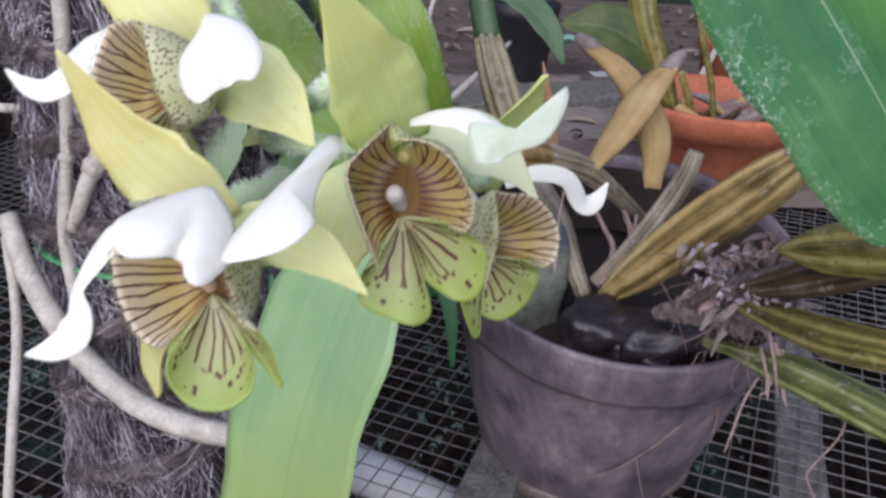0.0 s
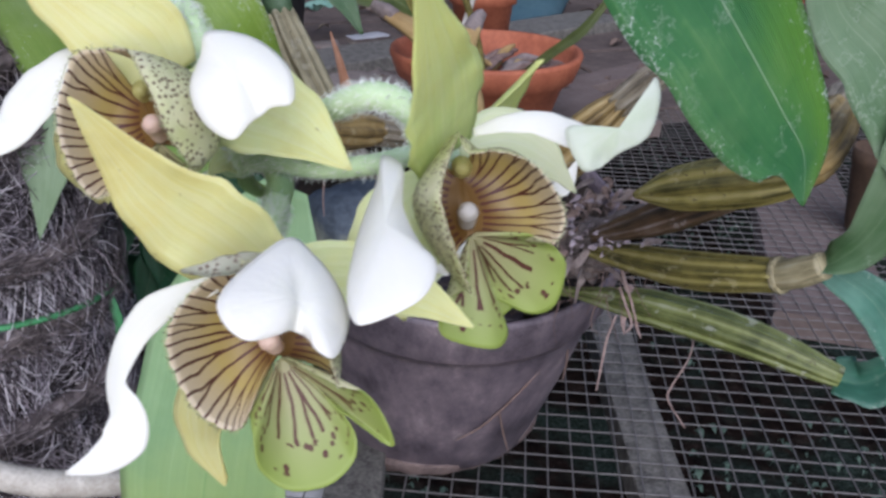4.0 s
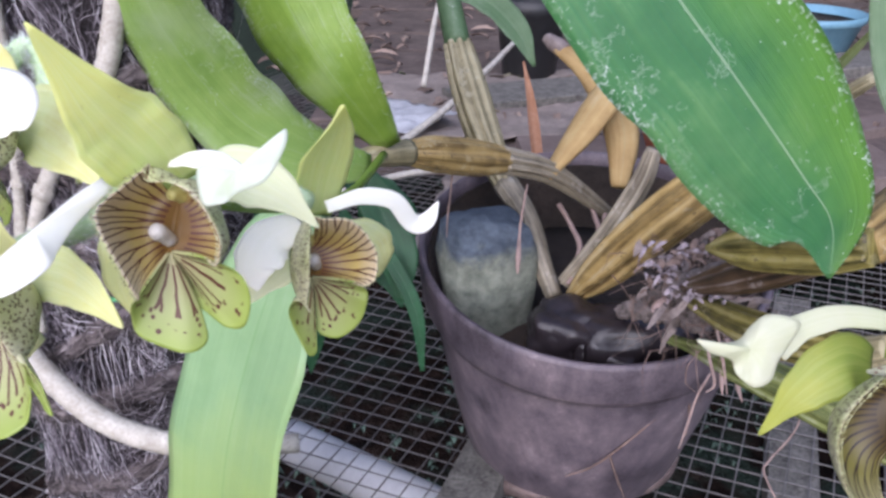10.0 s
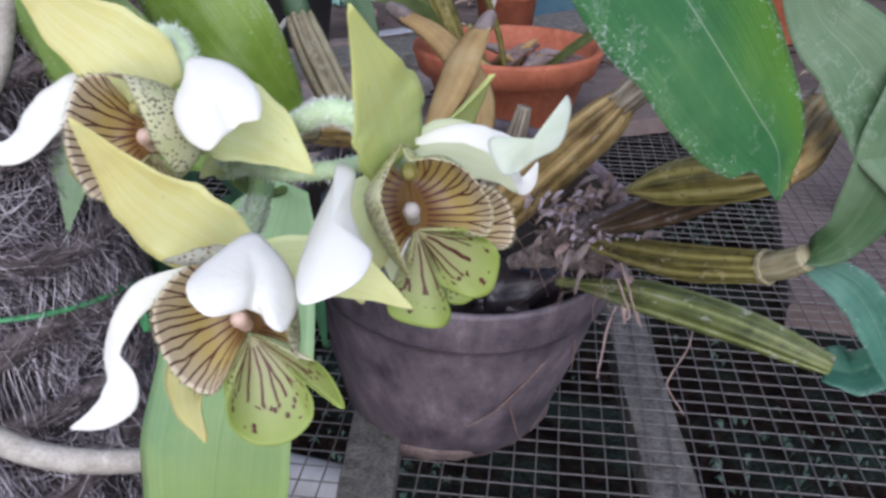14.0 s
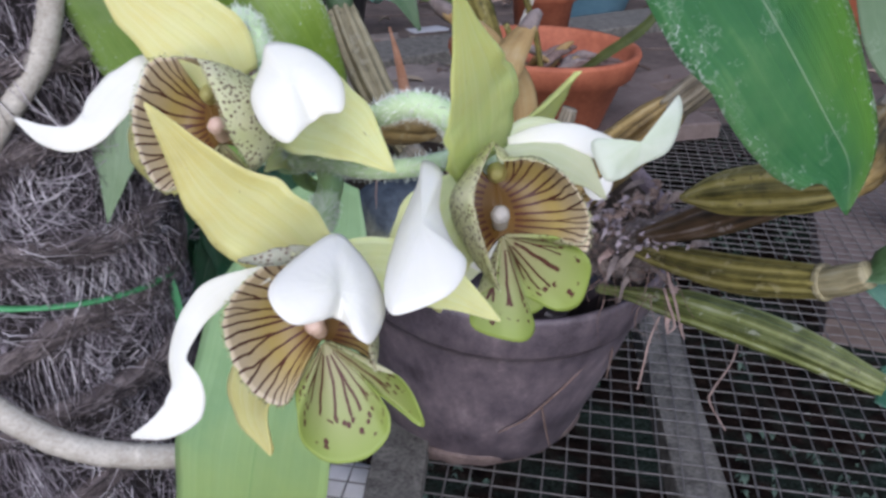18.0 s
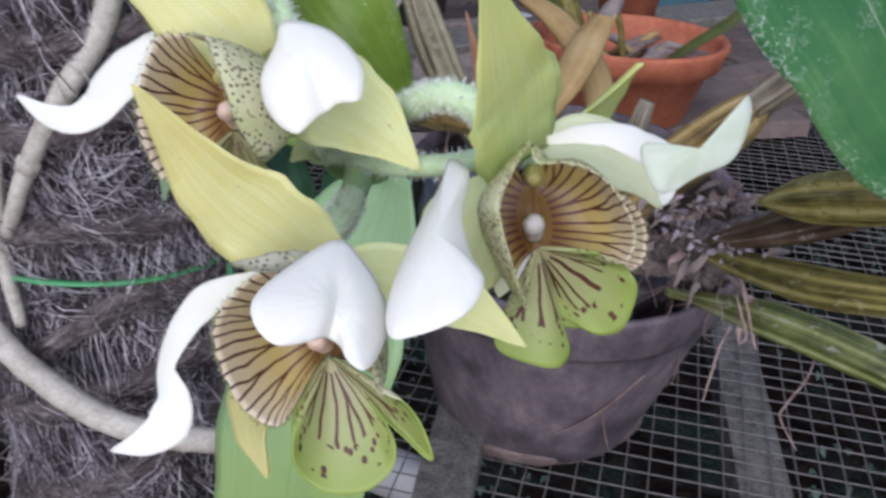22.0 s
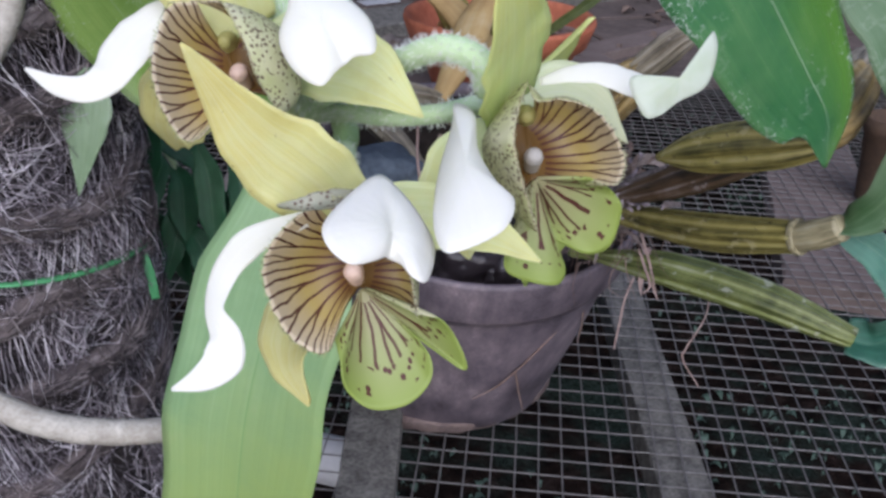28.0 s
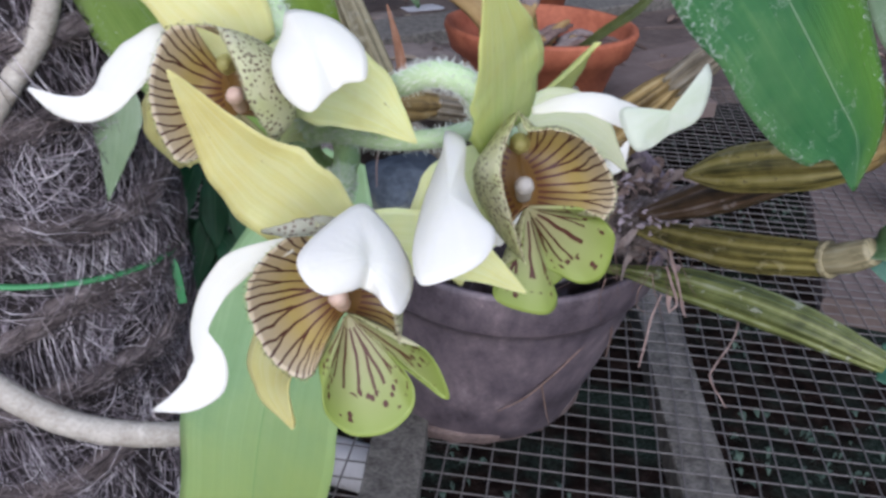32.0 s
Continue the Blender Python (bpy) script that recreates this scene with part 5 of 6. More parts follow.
def flower(where, facing, up, lip, sepals, petals, label, fans=(), side=LIP_SIDE, front=LIP_MID, callus=COLUMN):
    r, u, f = frame_of(facing, up)
    r = np.cross(u, f)
    m = np.array([r, u, f]).T
    base = V(*where)
    fl = thing("orchid_flower", tuple(base), label, "flower", "orchid flowers")

    def put(name, data, mats, text=""):
        fr, bk, uv = data
        me = grid_solid(base + fr @ m.T * 0.001, base + bk @ m.T * 0.001, uv, mats, name)
        return part(name, me, fl, text)

    put("side_lobe", side_lobe(lip, "left"), (side, LIP_BACK), "cream side lobe with dark maroon lines")
    put("side_lobe", side_lobe(lip, "right"), (side, LIP_BACK), "cream side lobe with dark maroon lines")
    put("front_lobe", front_lobe(lip), (front, LIP_BACK), "yellow-green spotted front lobe")
    for which in ("left", "right"):
        rim = base + spline(lip[which], 150) @ m.T * 0.001
        rr = np.random.RandomState(len(lip[which]))
        out = [unit(q - base) * 0.00026 * rr.uniform(0.2, 1.3) + rr.normal(0, 0.00015, 3) for q in rim]
        fr = part("fringe", strands("fringe", list(rim), [q + d for q, d in zip(rim, out)], [V(0, 0, 0)] * 150, 0.00007, LIP_BACK, 2, 3), fl, "fine pale fringe of the lip")
        fr["kind"] = "stuff"
    if "flap" in lip:
        flap = [base + m @ V(*q) * 0.001 for q in lip["flap"]]
        part("hood", blade("hood", flap, [0.0003, 0.0013, 0.0022, 0.0022, 0.0012], f + u * 0.6, LIP_HOOD, 0.0004, 0.25, 0.0, 0.04), fl, "spotted grey-green hood of the lip")
    h = base + m @ V(*lip["hinge"][0]) * 0.001
    part("column", tube("column", [h - f * 0.0015 + u * 0.001, h + u * 0.0014 + f * 0.0006, h + u * 0.0008 + f * 0.0022], [0.0012, 0.0012, 0.0007], COLUMN_TOP, 16, 14, 0, 0, 0.03), fl, "olive column inside the hood")
    part("callus", tube("callus", [base - f * 0.0025 - u * 0.0008, base - f * 0.0008 - u * 0.0002, base + f * 0.0006 + u * 0.0001, base + f * 0.0014 + u * 0.0002], [0.0009, 0.0010, 0.0011, 0.0007], callus, 18, 14, 0, 0, 0.04), fl, "pale rounded callus")
    for pts, w, nrm, mat, kw in sepals:
        pts = [V(*p) - f * 0.0055 * (1 - k / (len(pts) - 1)) ** 1.5 for k, p in enumerate(pts)]
        part("sepal", blade("sepal", [V(*p) for p in pts], w, nrm, mat, **{"thick": 0.0007, "cup": 0.06, "fold": 0.0, "wave": 0.015, "seed": len(pts), **kw}), fl)
    for rim, dome, mat, crease in fans:
        verts, faces, uvs, mat = fan_petal(rim, dome, mat, crease)
        part("petal", mesh_from("petal", [base + m @ q * 0.001 for q in verts], faces, uvs, (mat,)), fl, "broad cupped white petal")
    for pieces in petals:
        if len(pieces) == 1:
            part("petal", petal_of("petal", *pieces[0]), fl, "white petal")
        else:
            part("petal", joined("petal", [petal_of("petal", *q) for q in pieces], pieces[0][3]), fl, "white twisted petal")
    return fl


Y, G, P, W = SEPAL_YELLOW, SEPAL_GREEN, SEPAL_PALE, PETAL_WHITE
SEP = [0.0055, 0.0095, 0.0115, 0.0110, 0.0085, 0.0045, 0.0003]
flower((-0.0035, 0.0946, 1.0244), (-0.277, -0.842, 0.463), (0.108, 0.451, 0.886), LIP_A, [
    ([(-0.0050, 0.0985, 1.0300), (-0.0066, 0.0945, 1.0365), (-0.0083, 0.0912, 1.0420), (-0.0117, 0.0872, 1.0512)], [0.008, 0.0110, 0.0120, 0.0112, 0.008, 0.004, 0.0003], (0.08, -0.85, 0.45), SEPAL_LIME, {"cup": 0.03, "wave": 0.03}),
    ([(-0.0026, 0.1004, 1.0302), (0.0034, 0.102, 1.0301), (0.0094, 0.1036, 1.0266), (0.0145, 0.1049, 1.021)], [0.004, 0.0068, 0.0082, 0.0080, 0.0055, 0.0025, 0.0003], (0.06, -0.76, 0.6), P, {}),
    ([(-0.0060, 0.0990, 1.0270), (-0.0095, 0.0990, 1.0215), (-0.0105, 0.0985, 1.0160), (-0.0095, 0.0975, 1.0105)], SEP, (-0.3, -0.9, 0.2), G, {}),
], [
    [([(-0.0023, 0.0974, 1.0325), (0.0007, 0.0959, 1.0337), (0.0035, 0.0945, 1.0341), (0.0060, 0.0925, 1.0336), (0.0085, 0.0905, 1.0325)], [0.0010, 0.0022, 0.0030, 0.0036, 0.0030], (-0.1, -0.6, 0.75), W, {})],
], "pale green orchid flower with striped lip and white petals", [
    ([(9.3, 7.1, 7.6), (10.5, 8.0, 7.4), (13.2, 6.8, 7.4), (15.6, 7.5, 7.0), (17.2, 9.6, 6.6), (18.6, 13.0, 5.9), (19.1, 11.0, 6.2), (17.7, 7.0, 6.9), (14.6, 5.2, 7.4), (12.6, 3.8, 7.8), (10.8, 3.6, 8.0)], (0.05, 0.1, 0.9), PETAL_SHEER_SHADED, ((13.2, 6.8, 7.4), (12.8, 4.6, 7.6))),
    ([(-9.0, 6.0, 0.6), (-6.8, 4.8, 1.6), (-6.6, 0.4, 6.8), (-5.0, -3.3, 11.2), (-3.3, -5.7, 14.2), (-4.6, -8.6, 17.2), (-8.6, -10.5, 18.8), (-10.5, -10.4, 18.4), (-11.3, -7.4, 15.0), (-10.8, -2.2, 9.2), (-9.4, 3.2, 3.4)], (-0.2, 1.2, 1.4), W, None),
], LIP_SIDE, LIP_MID, CALLUS_PALE)
flower((-0.0254, 0.0903, 1.0147), (-0.277, -0.842, 0.463), (0.108, 0.451, 0.886), LIP_B, [
    ([(-0.0255, 0.0920, 1.0215), (-0.0300, 0.0930, 1.0255), (-0.0352, 0.0940, 1.0305), (-0.0408, 0.0946, 1.0392)], [0.006, 0.0088, 0.0106, 0.0104, 0.0076, 0.0040, 0.0003], (-0.20, -0.95, 0.12), Y, {"wave": 0.03}),
    ([(-0.0260, 0.0925, 1.0190), (-0.0190, 0.0915, 1.0205), (-0.0120, 0.0885, 1.0195), (-0.0059, 0.0850, 1.0163)], [0.005, 0.0070, 0.0078, 0.0070, 0.0055, 0.003, 0.0003], (-0.1, -0.9, 0.35), G, {}),
    ([(-0.0274, 0.0974, 1.009), (-0.0316, 0.0947, 1.0058), (-0.0329, 0.0922, 1.0026), (-0.0312, 0.0885, 0.9991)], [0.005, 0.0080, 0.0090, 0.0080, 0.0055, 0.003, 0.0003], (-0.5, -0.8, 0.1), Y, {}),
], [
    [([(-0.0300, 0.0927, 1.0205), (-0.0342, 0.0933, 1.019), (-0.0367, 0.0937, 1.0172), (-0.0390, 0.0934, 1.0145), (-0.0404, 0.0910, 1.0118), (-0.0396, 0.0886, 1.0097), (-0.0401, 0.0872, 1.0078), (-0.0424, 0.0866, 1.0063), (-0.0455, 0.0868, 1.0053)], [0.0018, 0.0028, 0.0034, 0.0030, 0.0022, 0.0034, 0.0046, 0.0028, 0.0004], [(-0.2, -0.75, 0.6), (-0.2, -0.75, 0.6), (-0.25, -0.8, 0.5), (-0.5, -0.75, 0.4), (-0.5, -0.8, 0.35), (-0.1, -0.9, 0.4), (-0.2, -0.85, 0.5), (-0.28, -0.84, 0.46), (-0.28, -0.84, 0.46)], W, {"nv": 44})],
], "yellow-green orchid flower with a maroon-striped lip", [
    ([(3.1, 9.8, 7.4), (5.4, 8.2, 7.2), (7.4, 6.0, 7.6), (8.8, 3.4, 9.2), (8.8, 1.2, 11.4), (8.0, -0.6, 13.8), (6.5, 0.2, 14.4), (5.2, 2.1, 13.6), (3.6, 1.5, 15.4), (1.4, 1.2, 17.1), (-0.5, 2.8, 17.1), (-1.1, 4.9, 15.6), (0.6, 7.6, 11.6)], (0.7, 0.9, 0.9), W, ((3.6, 7.6, 9.4), (5.2, 2.1, 13.6))),
])
flower((-0.0343, 0.1107, 1.0312), (-0.277, -0.842, 0.463), (0.108, 0.451, 0.886), LIP_E, [
    ([(-0.0335, 0.1135, 1.0370), (-0.0365, 0.1150, 1.0410), (-0.0425, 0.1175, 1.0455), (-0.0490, 0.1190, 1.0520)], [0.007, 0.0105, 0.0115, 0.0105, 0.0080, 0.004, 0.0003], (-0.1, -0.9, 0.2), Y, {}),
    ([(-0.0325, 0.1130, 1.0345), (-0.0260, 0.1110, 1.0340), (-0.0195, 0.1075, 1.0312), (-0.0141, 0.1035, 1.0270)], SEP, (0.0, -0.9, 0.4), G, {}),
    ([(-0.0365, 0.1150, 1.0320), (-0.0415, 0.1185, 1.0270), (-0.0435, 0.1225, 1.0215), (-0.0426, 0.1277, 1.0160)], SEP, (-0.5, -0.8, 0.2), Y, {}),
], [
    [([(-0.0400, 0.1190, 1.0372), (-0.0425, 0.1183, 1.0362), (-0.0450, 0.1172, 1.0346), (-0.0473, 0.1158, 1.0328), (-0.0490, 0.1142, 1.0308), (-0.0517, 0.1143, 1.0294), (-0.0548, 0.1157, 1.0296), (-0.0581, 0.1178, 1.0311)], [0.0030, 0.0050, 0.0058, 0.0058, 0.0044, 0.0032, 0.0025, 0.0004], [(-0.2, -0.75, 0.6), (-0.2, -0.75, 0.6), (-0.2, -0.75, 0.6), (-0.4, -0.75, 0.5), (-0.4, -0.8, 0.4), (-0.1, -0.85, 0.5), (-0.28, -0.84, 0.46), (-0.28, -0.84, 0.46)], W, {"nv": 40})],
], "yellow-green orchid flower with a maroon-striped lip", [
    ([(6.8, 9.0, 4.1), (10.5, 8.8, 4.0), (13.4, 7.4, 4.4), (15.8, 4.6, 5.5), (16.2, 1.0, 7.0), (13.6, 0.3, 7.3), (12.1, -1.4, 8.1), (10.6, -3.0, 8.8), (8.2, -1.8, 8.4), (6.4, 0.6, 7.5), (5.7, 3.2, 6.5), (6.4, 6.4, 5.1)], (0.1, 0.7, 1.6), W, ((10.6, 5.0, 5.6), (12.8, 0.4, 7.4))),
])
flower((0.0101, 0.1229, 1.0076), (0.039, -0.906, 0.422), (-0.019, 0.422, 0.907), LIP_C, [
    ([(0.0090, 0.1270, 1.0140), (0.0108, 0.1275, 1.0210), (0.0140, 0.1255, 1.0280), (0.0163, 0.1215, 1.0336)], [0.006, 0.0088, 0.0096, 0.0088, 0.0066, 0.0034, 0.0003], (0.55, -0.78, 0.25), SEPAL_LIME, {}),
    ([(0.0085, 0.1265, 1.0120), (0.0045, 0.1250, 1.0090), (0.0015, 0.1230, 1.0050), (-0.0005, 0.1200, 1.0010)], SEP, (0.0, -0.9, 0.4), P, {}),
    ([(0.0120, 0.1275, 1.0100), (0.0165, 0.1310, 1.0060), (0.0185, 0.1340, 1.0020), (0.0190, 0.1370, 0.9980)], SEP, (0.4, -0.8, 0.3), G, {}),
], [
    [([(0.0120, 0.1265, 1.0155), (0.0175, 0.1290, 1.0165), (0.0225, 0.1310, 1.0150), (0.0255, 0.1325, 1.0105), (0.0280, 0.1338, 1.0105), (0.0298, 0.1350, 1.0135)], [0.002, 0.0026, 0.0030, 0.0032, 0.0034, 0.0028, 0.0003], (0.2, -0.85, 0.45), W, {})],
    [([(0.0080, 0.1260, 1.0130), (0.0035, 0.1225, 1.0115), (0.0015, 0.1190, 1.0085), (0.0020, 0.1170, 1.0050)], [0.003, 0.006, 0.0085, 0.0085, 0.006, 0.0005], (-0.2, -0.9, 0.3), W, {})],
], "small greenish orchid flower hanging behind the others", (), LIP_SIDE, LIP_MID, CALLUS_PALE)
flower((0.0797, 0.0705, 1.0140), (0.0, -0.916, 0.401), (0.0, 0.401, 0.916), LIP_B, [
    ([(0.0825, 0.0745, 1.0190), (0.0832, 0.0757, 1.0245), (0.0830, 0.0777, 1.0290), (0.0820, 0.0798, 1.0345)], [0.004, 0.0060, 0.0068, 0.0062, 0.0050, 0.0028, 0.0003], (-0.2, -0.9, 0.2), SEPAL_OLIVE_SHADED, {}),
    ([(0.0790, 0.0740, 1.0185), (0.0745, 0.0735, 1.0195), (0.0700, 0.0740, 1.0160), (0.0665, 0.0751, 1.0099)], [0.004, 0.0060, 0.0066, 0.0060, 0.0045, 0.002, 0.0003], (-0.1, -0.8, 0.55), SEPAL_OLIVE_SHADED, {}),
    ([(0.0810, 0.0740, 1.0150), (0.0860, 0.0745, 1.0110), (0.0900, 0.0750, 1.0060), (0.0930, 0.0755, 1.0000)], SEP, (0.2, -0.9, 0.3), SEPAL_OLIVE_SHADED, {}),
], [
    [([(0.0823, 0.0755, 1.022), (0.0775, 0.0748, 1.0243), (0.0725, 0.0745, 1.0250), (0.0682, 0.0738, 1.0240), (0.0655, 0.0728, 1.0222)], [0.0013, 0.0020, 0.0024, 0.0028, 0.0034], (0.0, -0.8, 0.6), PETAL_CREAM_SHADED, {})],
    [([(0.0820, 0.0742, 1.0205), (0.0870, 0.0735, 1.0215), (0.0920, 0.0720, 1.0200)], [0.003, 0.0045, 0.0055, 0.004, 0.0003], (0.1, -0.8, 0.6), PETAL_CREAM_SHADED, {})],
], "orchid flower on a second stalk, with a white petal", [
    ([(-11.9, 11.1, 1.6), (-14.8, 11.8, 1.2), (-16.4, 10.7, 1.0), (-17.7, 9.2, 1.0), (-19.9, 8.9, 1.4), (-22.1, 9.2, 1.8), (-20.7, 7.9, 1.8), (-18.5, 7.2, 1.8), (-18.0, 5.8, 2.0), (-16.5, 4.6, 2.2), (-14.8, 5.3, 2.2), (-14.0, 7.2, 2.0), (-12.9, 8.9, 1.8)], (0.0, 0.2, 0.7), PETAL_CREAM_SHADED, ((-15.6, 9.6, 1.4), (-17.6, 6.6, 1.8))),
], LIP_SIDE_OLIVE_SHADED, LIP_MID_OLIVE, CALLUS_PALE)

# ---- hairy flower stalks ----
stalk = thing("flower_stalk", (-0.0249, 0.1163, 1.0238), "green hairy flower stalk joining the orchid flowers", "flower stalk")


def hairy(pts, radii, hairs, seed, name="pedicel", reach=0.0011):
    pts = [V(*p) for p in pts]
    ob = part(name, tube(name, pts, radii, STEM, 14, 36, 0, 0, 0.02, seed), stalk)
    rnd = np.random.RandomState(seed)
    c = spline(pts, 200)
    rr = along(radii, 200)
    st, en, sg = [], [], []
    for _ in range(hairs):
        i = rnd.randint(1, 199)
        t = unit(c[i] - c[i - 1])
        d = rnd.normal(0, 1, 3)
        d = unit(d - t * (d @ t))
        st.append(c[i] + d * rr[i] * 0.9)
        en.append(c[i] + d * (rr[i] + reach * rnd.uniform(0.4, 1.2)) + t * rnd.normal(0, 0.0004))
        sg.append(rnd.normal(0, 0.00015, 3))
    h = part("hair_coat", strands("hair_coat", st, en, sg, 0.00006, HAIR, 3, seed), ob, "fine pale hairs")
    h["kind"] = "stuff"


NODE = (-0.0236, 0.1310, 1.0186)
hairy([NODE, (-0.0205, 0.1195, 1.0262), (-0.0152, 0.1140, 1.0305), (-0.0112, 0.1060, 1.0345), (-0.0075, 0.1025, 1.0335), (-0.0060, 0.1045, 1.0295)], [0.0012, 0.0013, 0.0015, 0.0016, 0.0016, 0.0015], 1300, 1, "pedicel", 0.0007)
hairy([NODE, (-0.0205, 0.1210, 1.0222), (-0.0166, 0.1100, 1.0250), (-0.0100, 0.1095, 1.0252), (0.0000, 0.1180, 1.0230), (0.0085, 0.1275, 1.0160)], [0.0012, 0.0012, 0.0012, 0.0013, 0.0015, 0.002], 800, 2, "pedicel", 0.0007)
hairy([(-0.0207, 0.1190, 1.0174), (-0.0222, 0.1140, 1.0168), (-0.0240, 0.1080, 1.0178), (-0.0262, 0.0985, 1.0186)], [0.0018, 0.0019, 0.0021, 0.0018], 800, 3, "pedicel", 0.0007)
part("node", tube("node", [V(*q) for q in ((-0.0252, 0.1350, 1.0168), NODE, (-0.0221, 0.1268, 1.0210))], [0.0014, 0.0017, 0.0015], LEAF_NODE, 14, 20, 0, 0, 0.03), stalk, "smooth green joint of the stalk")
part("pedicel", tube("pedicel", [V(*q) for q in ((-0.0228, 0.1285, 1.0200), (-0.0209, 0.1252, 1.0220), (-0.0197, 0.1222, 1.0194), (-0.0207, 0.1190, 1.0174), (-0.0216, 0.1160, 1.0170))], [0.0013, 0.0016, 0.0018, 0.0018, 0.0017], LEAF_NODE, 16, 30, 0, 0, 0.03), stalk, "bent smooth green pedicel")
hairy([NODE, (-0.0262, 0.1195, 1.0300), (-0.0285, 0.1235, 1.0385), (-0.0310, 0.1235, 1.0412), (-0.0345, 0.1195, 1.0370)], [0.0013, 0.0013, 0.0015, 0.0016, 0.0014], 1800, 4, "pedicel", 0.0009)
part("main_stem", tube("main_stem", [V(*q) for q in (NODE, (-0.021, 0.150, 1.008), (-0.011, 0.200, 0.986), (-0.002, 0.255, 0.970), (0.004, 0.306, 0.966))], [0.0014, 0.0013, 0.0013, 0.0015], LEAF_MID, 10, 30), stalk, "thin bare green stem")
hairy([(0.081, 0.0745, 1.0175), (0.098, 0.083, 1.024), (0.13, 0.100, 1.032), (0.17, 0.13, 1.02), (0.19, 0.19, 0.95)], [0.0018, 0.0016, 0.0018, 0.002], 300, 6)
for k, (p, q) in enumerate((((-0.0240, 0.1310, 1.0186), (-0.0285, 0.1270, 1.0190)), ((-0.0232, 0.1300, 1.0200), (-0.0245, 0.1260, 1.0240)))):
    part("bract", blade("bract", [V(*p), (V(*p) + V(*q)) / 2 + V(0, 0, 0.001), V(*q)], [0.002, 0.004, 0.0004], (0, -0.8, 0.6), LEAF_DARK if k else SEPAL_GREEN, 0.0004, 0.2), stalk, "small green bract")

# ---- behind: terracotta pot, planks, black pots ----
TX, TY, TZ = 0.300, 0.885, 0.772
terra = thing("terracotta_pot", (TX, TY, TZ), "orange terracotta pot with dry debris on the bench", "pot")
part("body", lathe("body", [(0.066, 0.0), (0.068, 0.002), (0.087, 0.056), (0.096, 0.058), (0.1035, 0.080), (0.1025, 0.084), (0.097, 0.084), (0.094, 0.078), (0.085, 0.052), (0.0, 0.050)], TERRA, (TX, TY, TZ), 64, (0, 0, 1), 0.003), terra)
part("soil", lathe("soil", [(0.0, 0.030), (0.080, 0.046), (0.05, 0.052), (0.001, 0.054)], SOIL, (TX, TY, TZ), 40, (0, 0, 1), 0.05, 2), terra, "dark dry soil")
for k in range(14):
    r = random.Random(100 + k)
    a, d = r.uniform(0, 6.28), r.uniform(0.0, 0.06)
    p = V(TX + d * math.cos(a), TY + d * math.sin(a), TZ + 0.054)
    q = p + V(r.uniform(-0.06, 0.06), r.uniform(-0.05, 0.05), r.uniform(0.0, 0.03))
    part("dry_stick", tube("dry_stick", [p, (p + q) / 2 + V(0, 0, 0.006), q], [0.004, 0.005, 0.002], (LEAF_DRY, DRY_ROOT, SHEATH)[k % 3], 8, 10, 0, 0, 0.15, k), terra, "dry brown stick")
bushy = thing("background_orchid", (TX - 0.02, TY, TZ + 0.05), "leafy olive-green orchid growing in the terracotta pot", "orchid")
OLIVE = leaf_mat("olive_leaf", (0.05, 0.075, 0.02), (0.10, 0.13, 0.035), (0.17, 0.19, 0.07), 0.0, 0.55, 0.25)
for pts, rad in (([(0.255, 0.88, 0.82), (0.232, 0.86, 0.87), (0.205, 0.86, 0.93), (0.185, 0.87, 1.00)], [0.008, 0.011, 0.013, 0.012]), ([(0.292, 0.86, 0.82), (0.278, 0.855, 0.873), (0.258, 0.85, 0.925), (0.245, 0.85, 0.98)], [0.003, 0.0032, 0.0034, 0.003]), ([(0.272, 0.87, 0.82), (0.262, 0.86, 0.85), (0.245, 0.855, 0.885)], [0.004, 0.004, 0.003])):
    part("cane", tube("cane", [V(*q) for q in pts], rad, CANE_OLIVE, 16, 24, 6, 0.2, 0.02, 3), bushy, "olive cane")
for pts, w in (([(0.238, 0.862, 0.872), (0.205, 0.852, 0.905), (0.165, 0.848, 0.925), (0.122, 0.850, 0.926)], [0.012, 0.040, 0.050, 0.040, 0.008]), ([(0.330, 0.86, 0.83), (0.350, 0.84, 0.855), (0.378, 0.82, 0.885), (0.405, 0.81, 0.925)], [0.006, 0.010, 0.011, 0.006])):
    part("leaf", blade("leaf", [V(*q) for q in pts], w, (0.1, -0.8, 0.5), OLIVE, 0.001, 0.05, 0.1, 0.01), bushy, "dull olive-green strap leaf")
for k, (p, q, w, h, mat, lab) in enumerate((
        ((0.47, 1.04, 0.766), (0.74, 1.16, 0.766), 0.05, 0.014, WOOD_PINK, "pinkish offcut of board lying on the wire"),
        ((0.10, 0.90, 0.7715), (0.50, 0.93, 0.7715), 0.16, 0.018, WOOD_PINK, "pinkish brown board under the terracotta pot"),
        ((0.02, 1.15, 0.775), (0.75, 1.45, 0.775), 0.10, 0.022, WOOD, "grey weathered plank across the bench"))):
    tagged(new("plank", board("plank", p, q, w, h, mat, 20 + k)), lab, "plank", "loose planks")

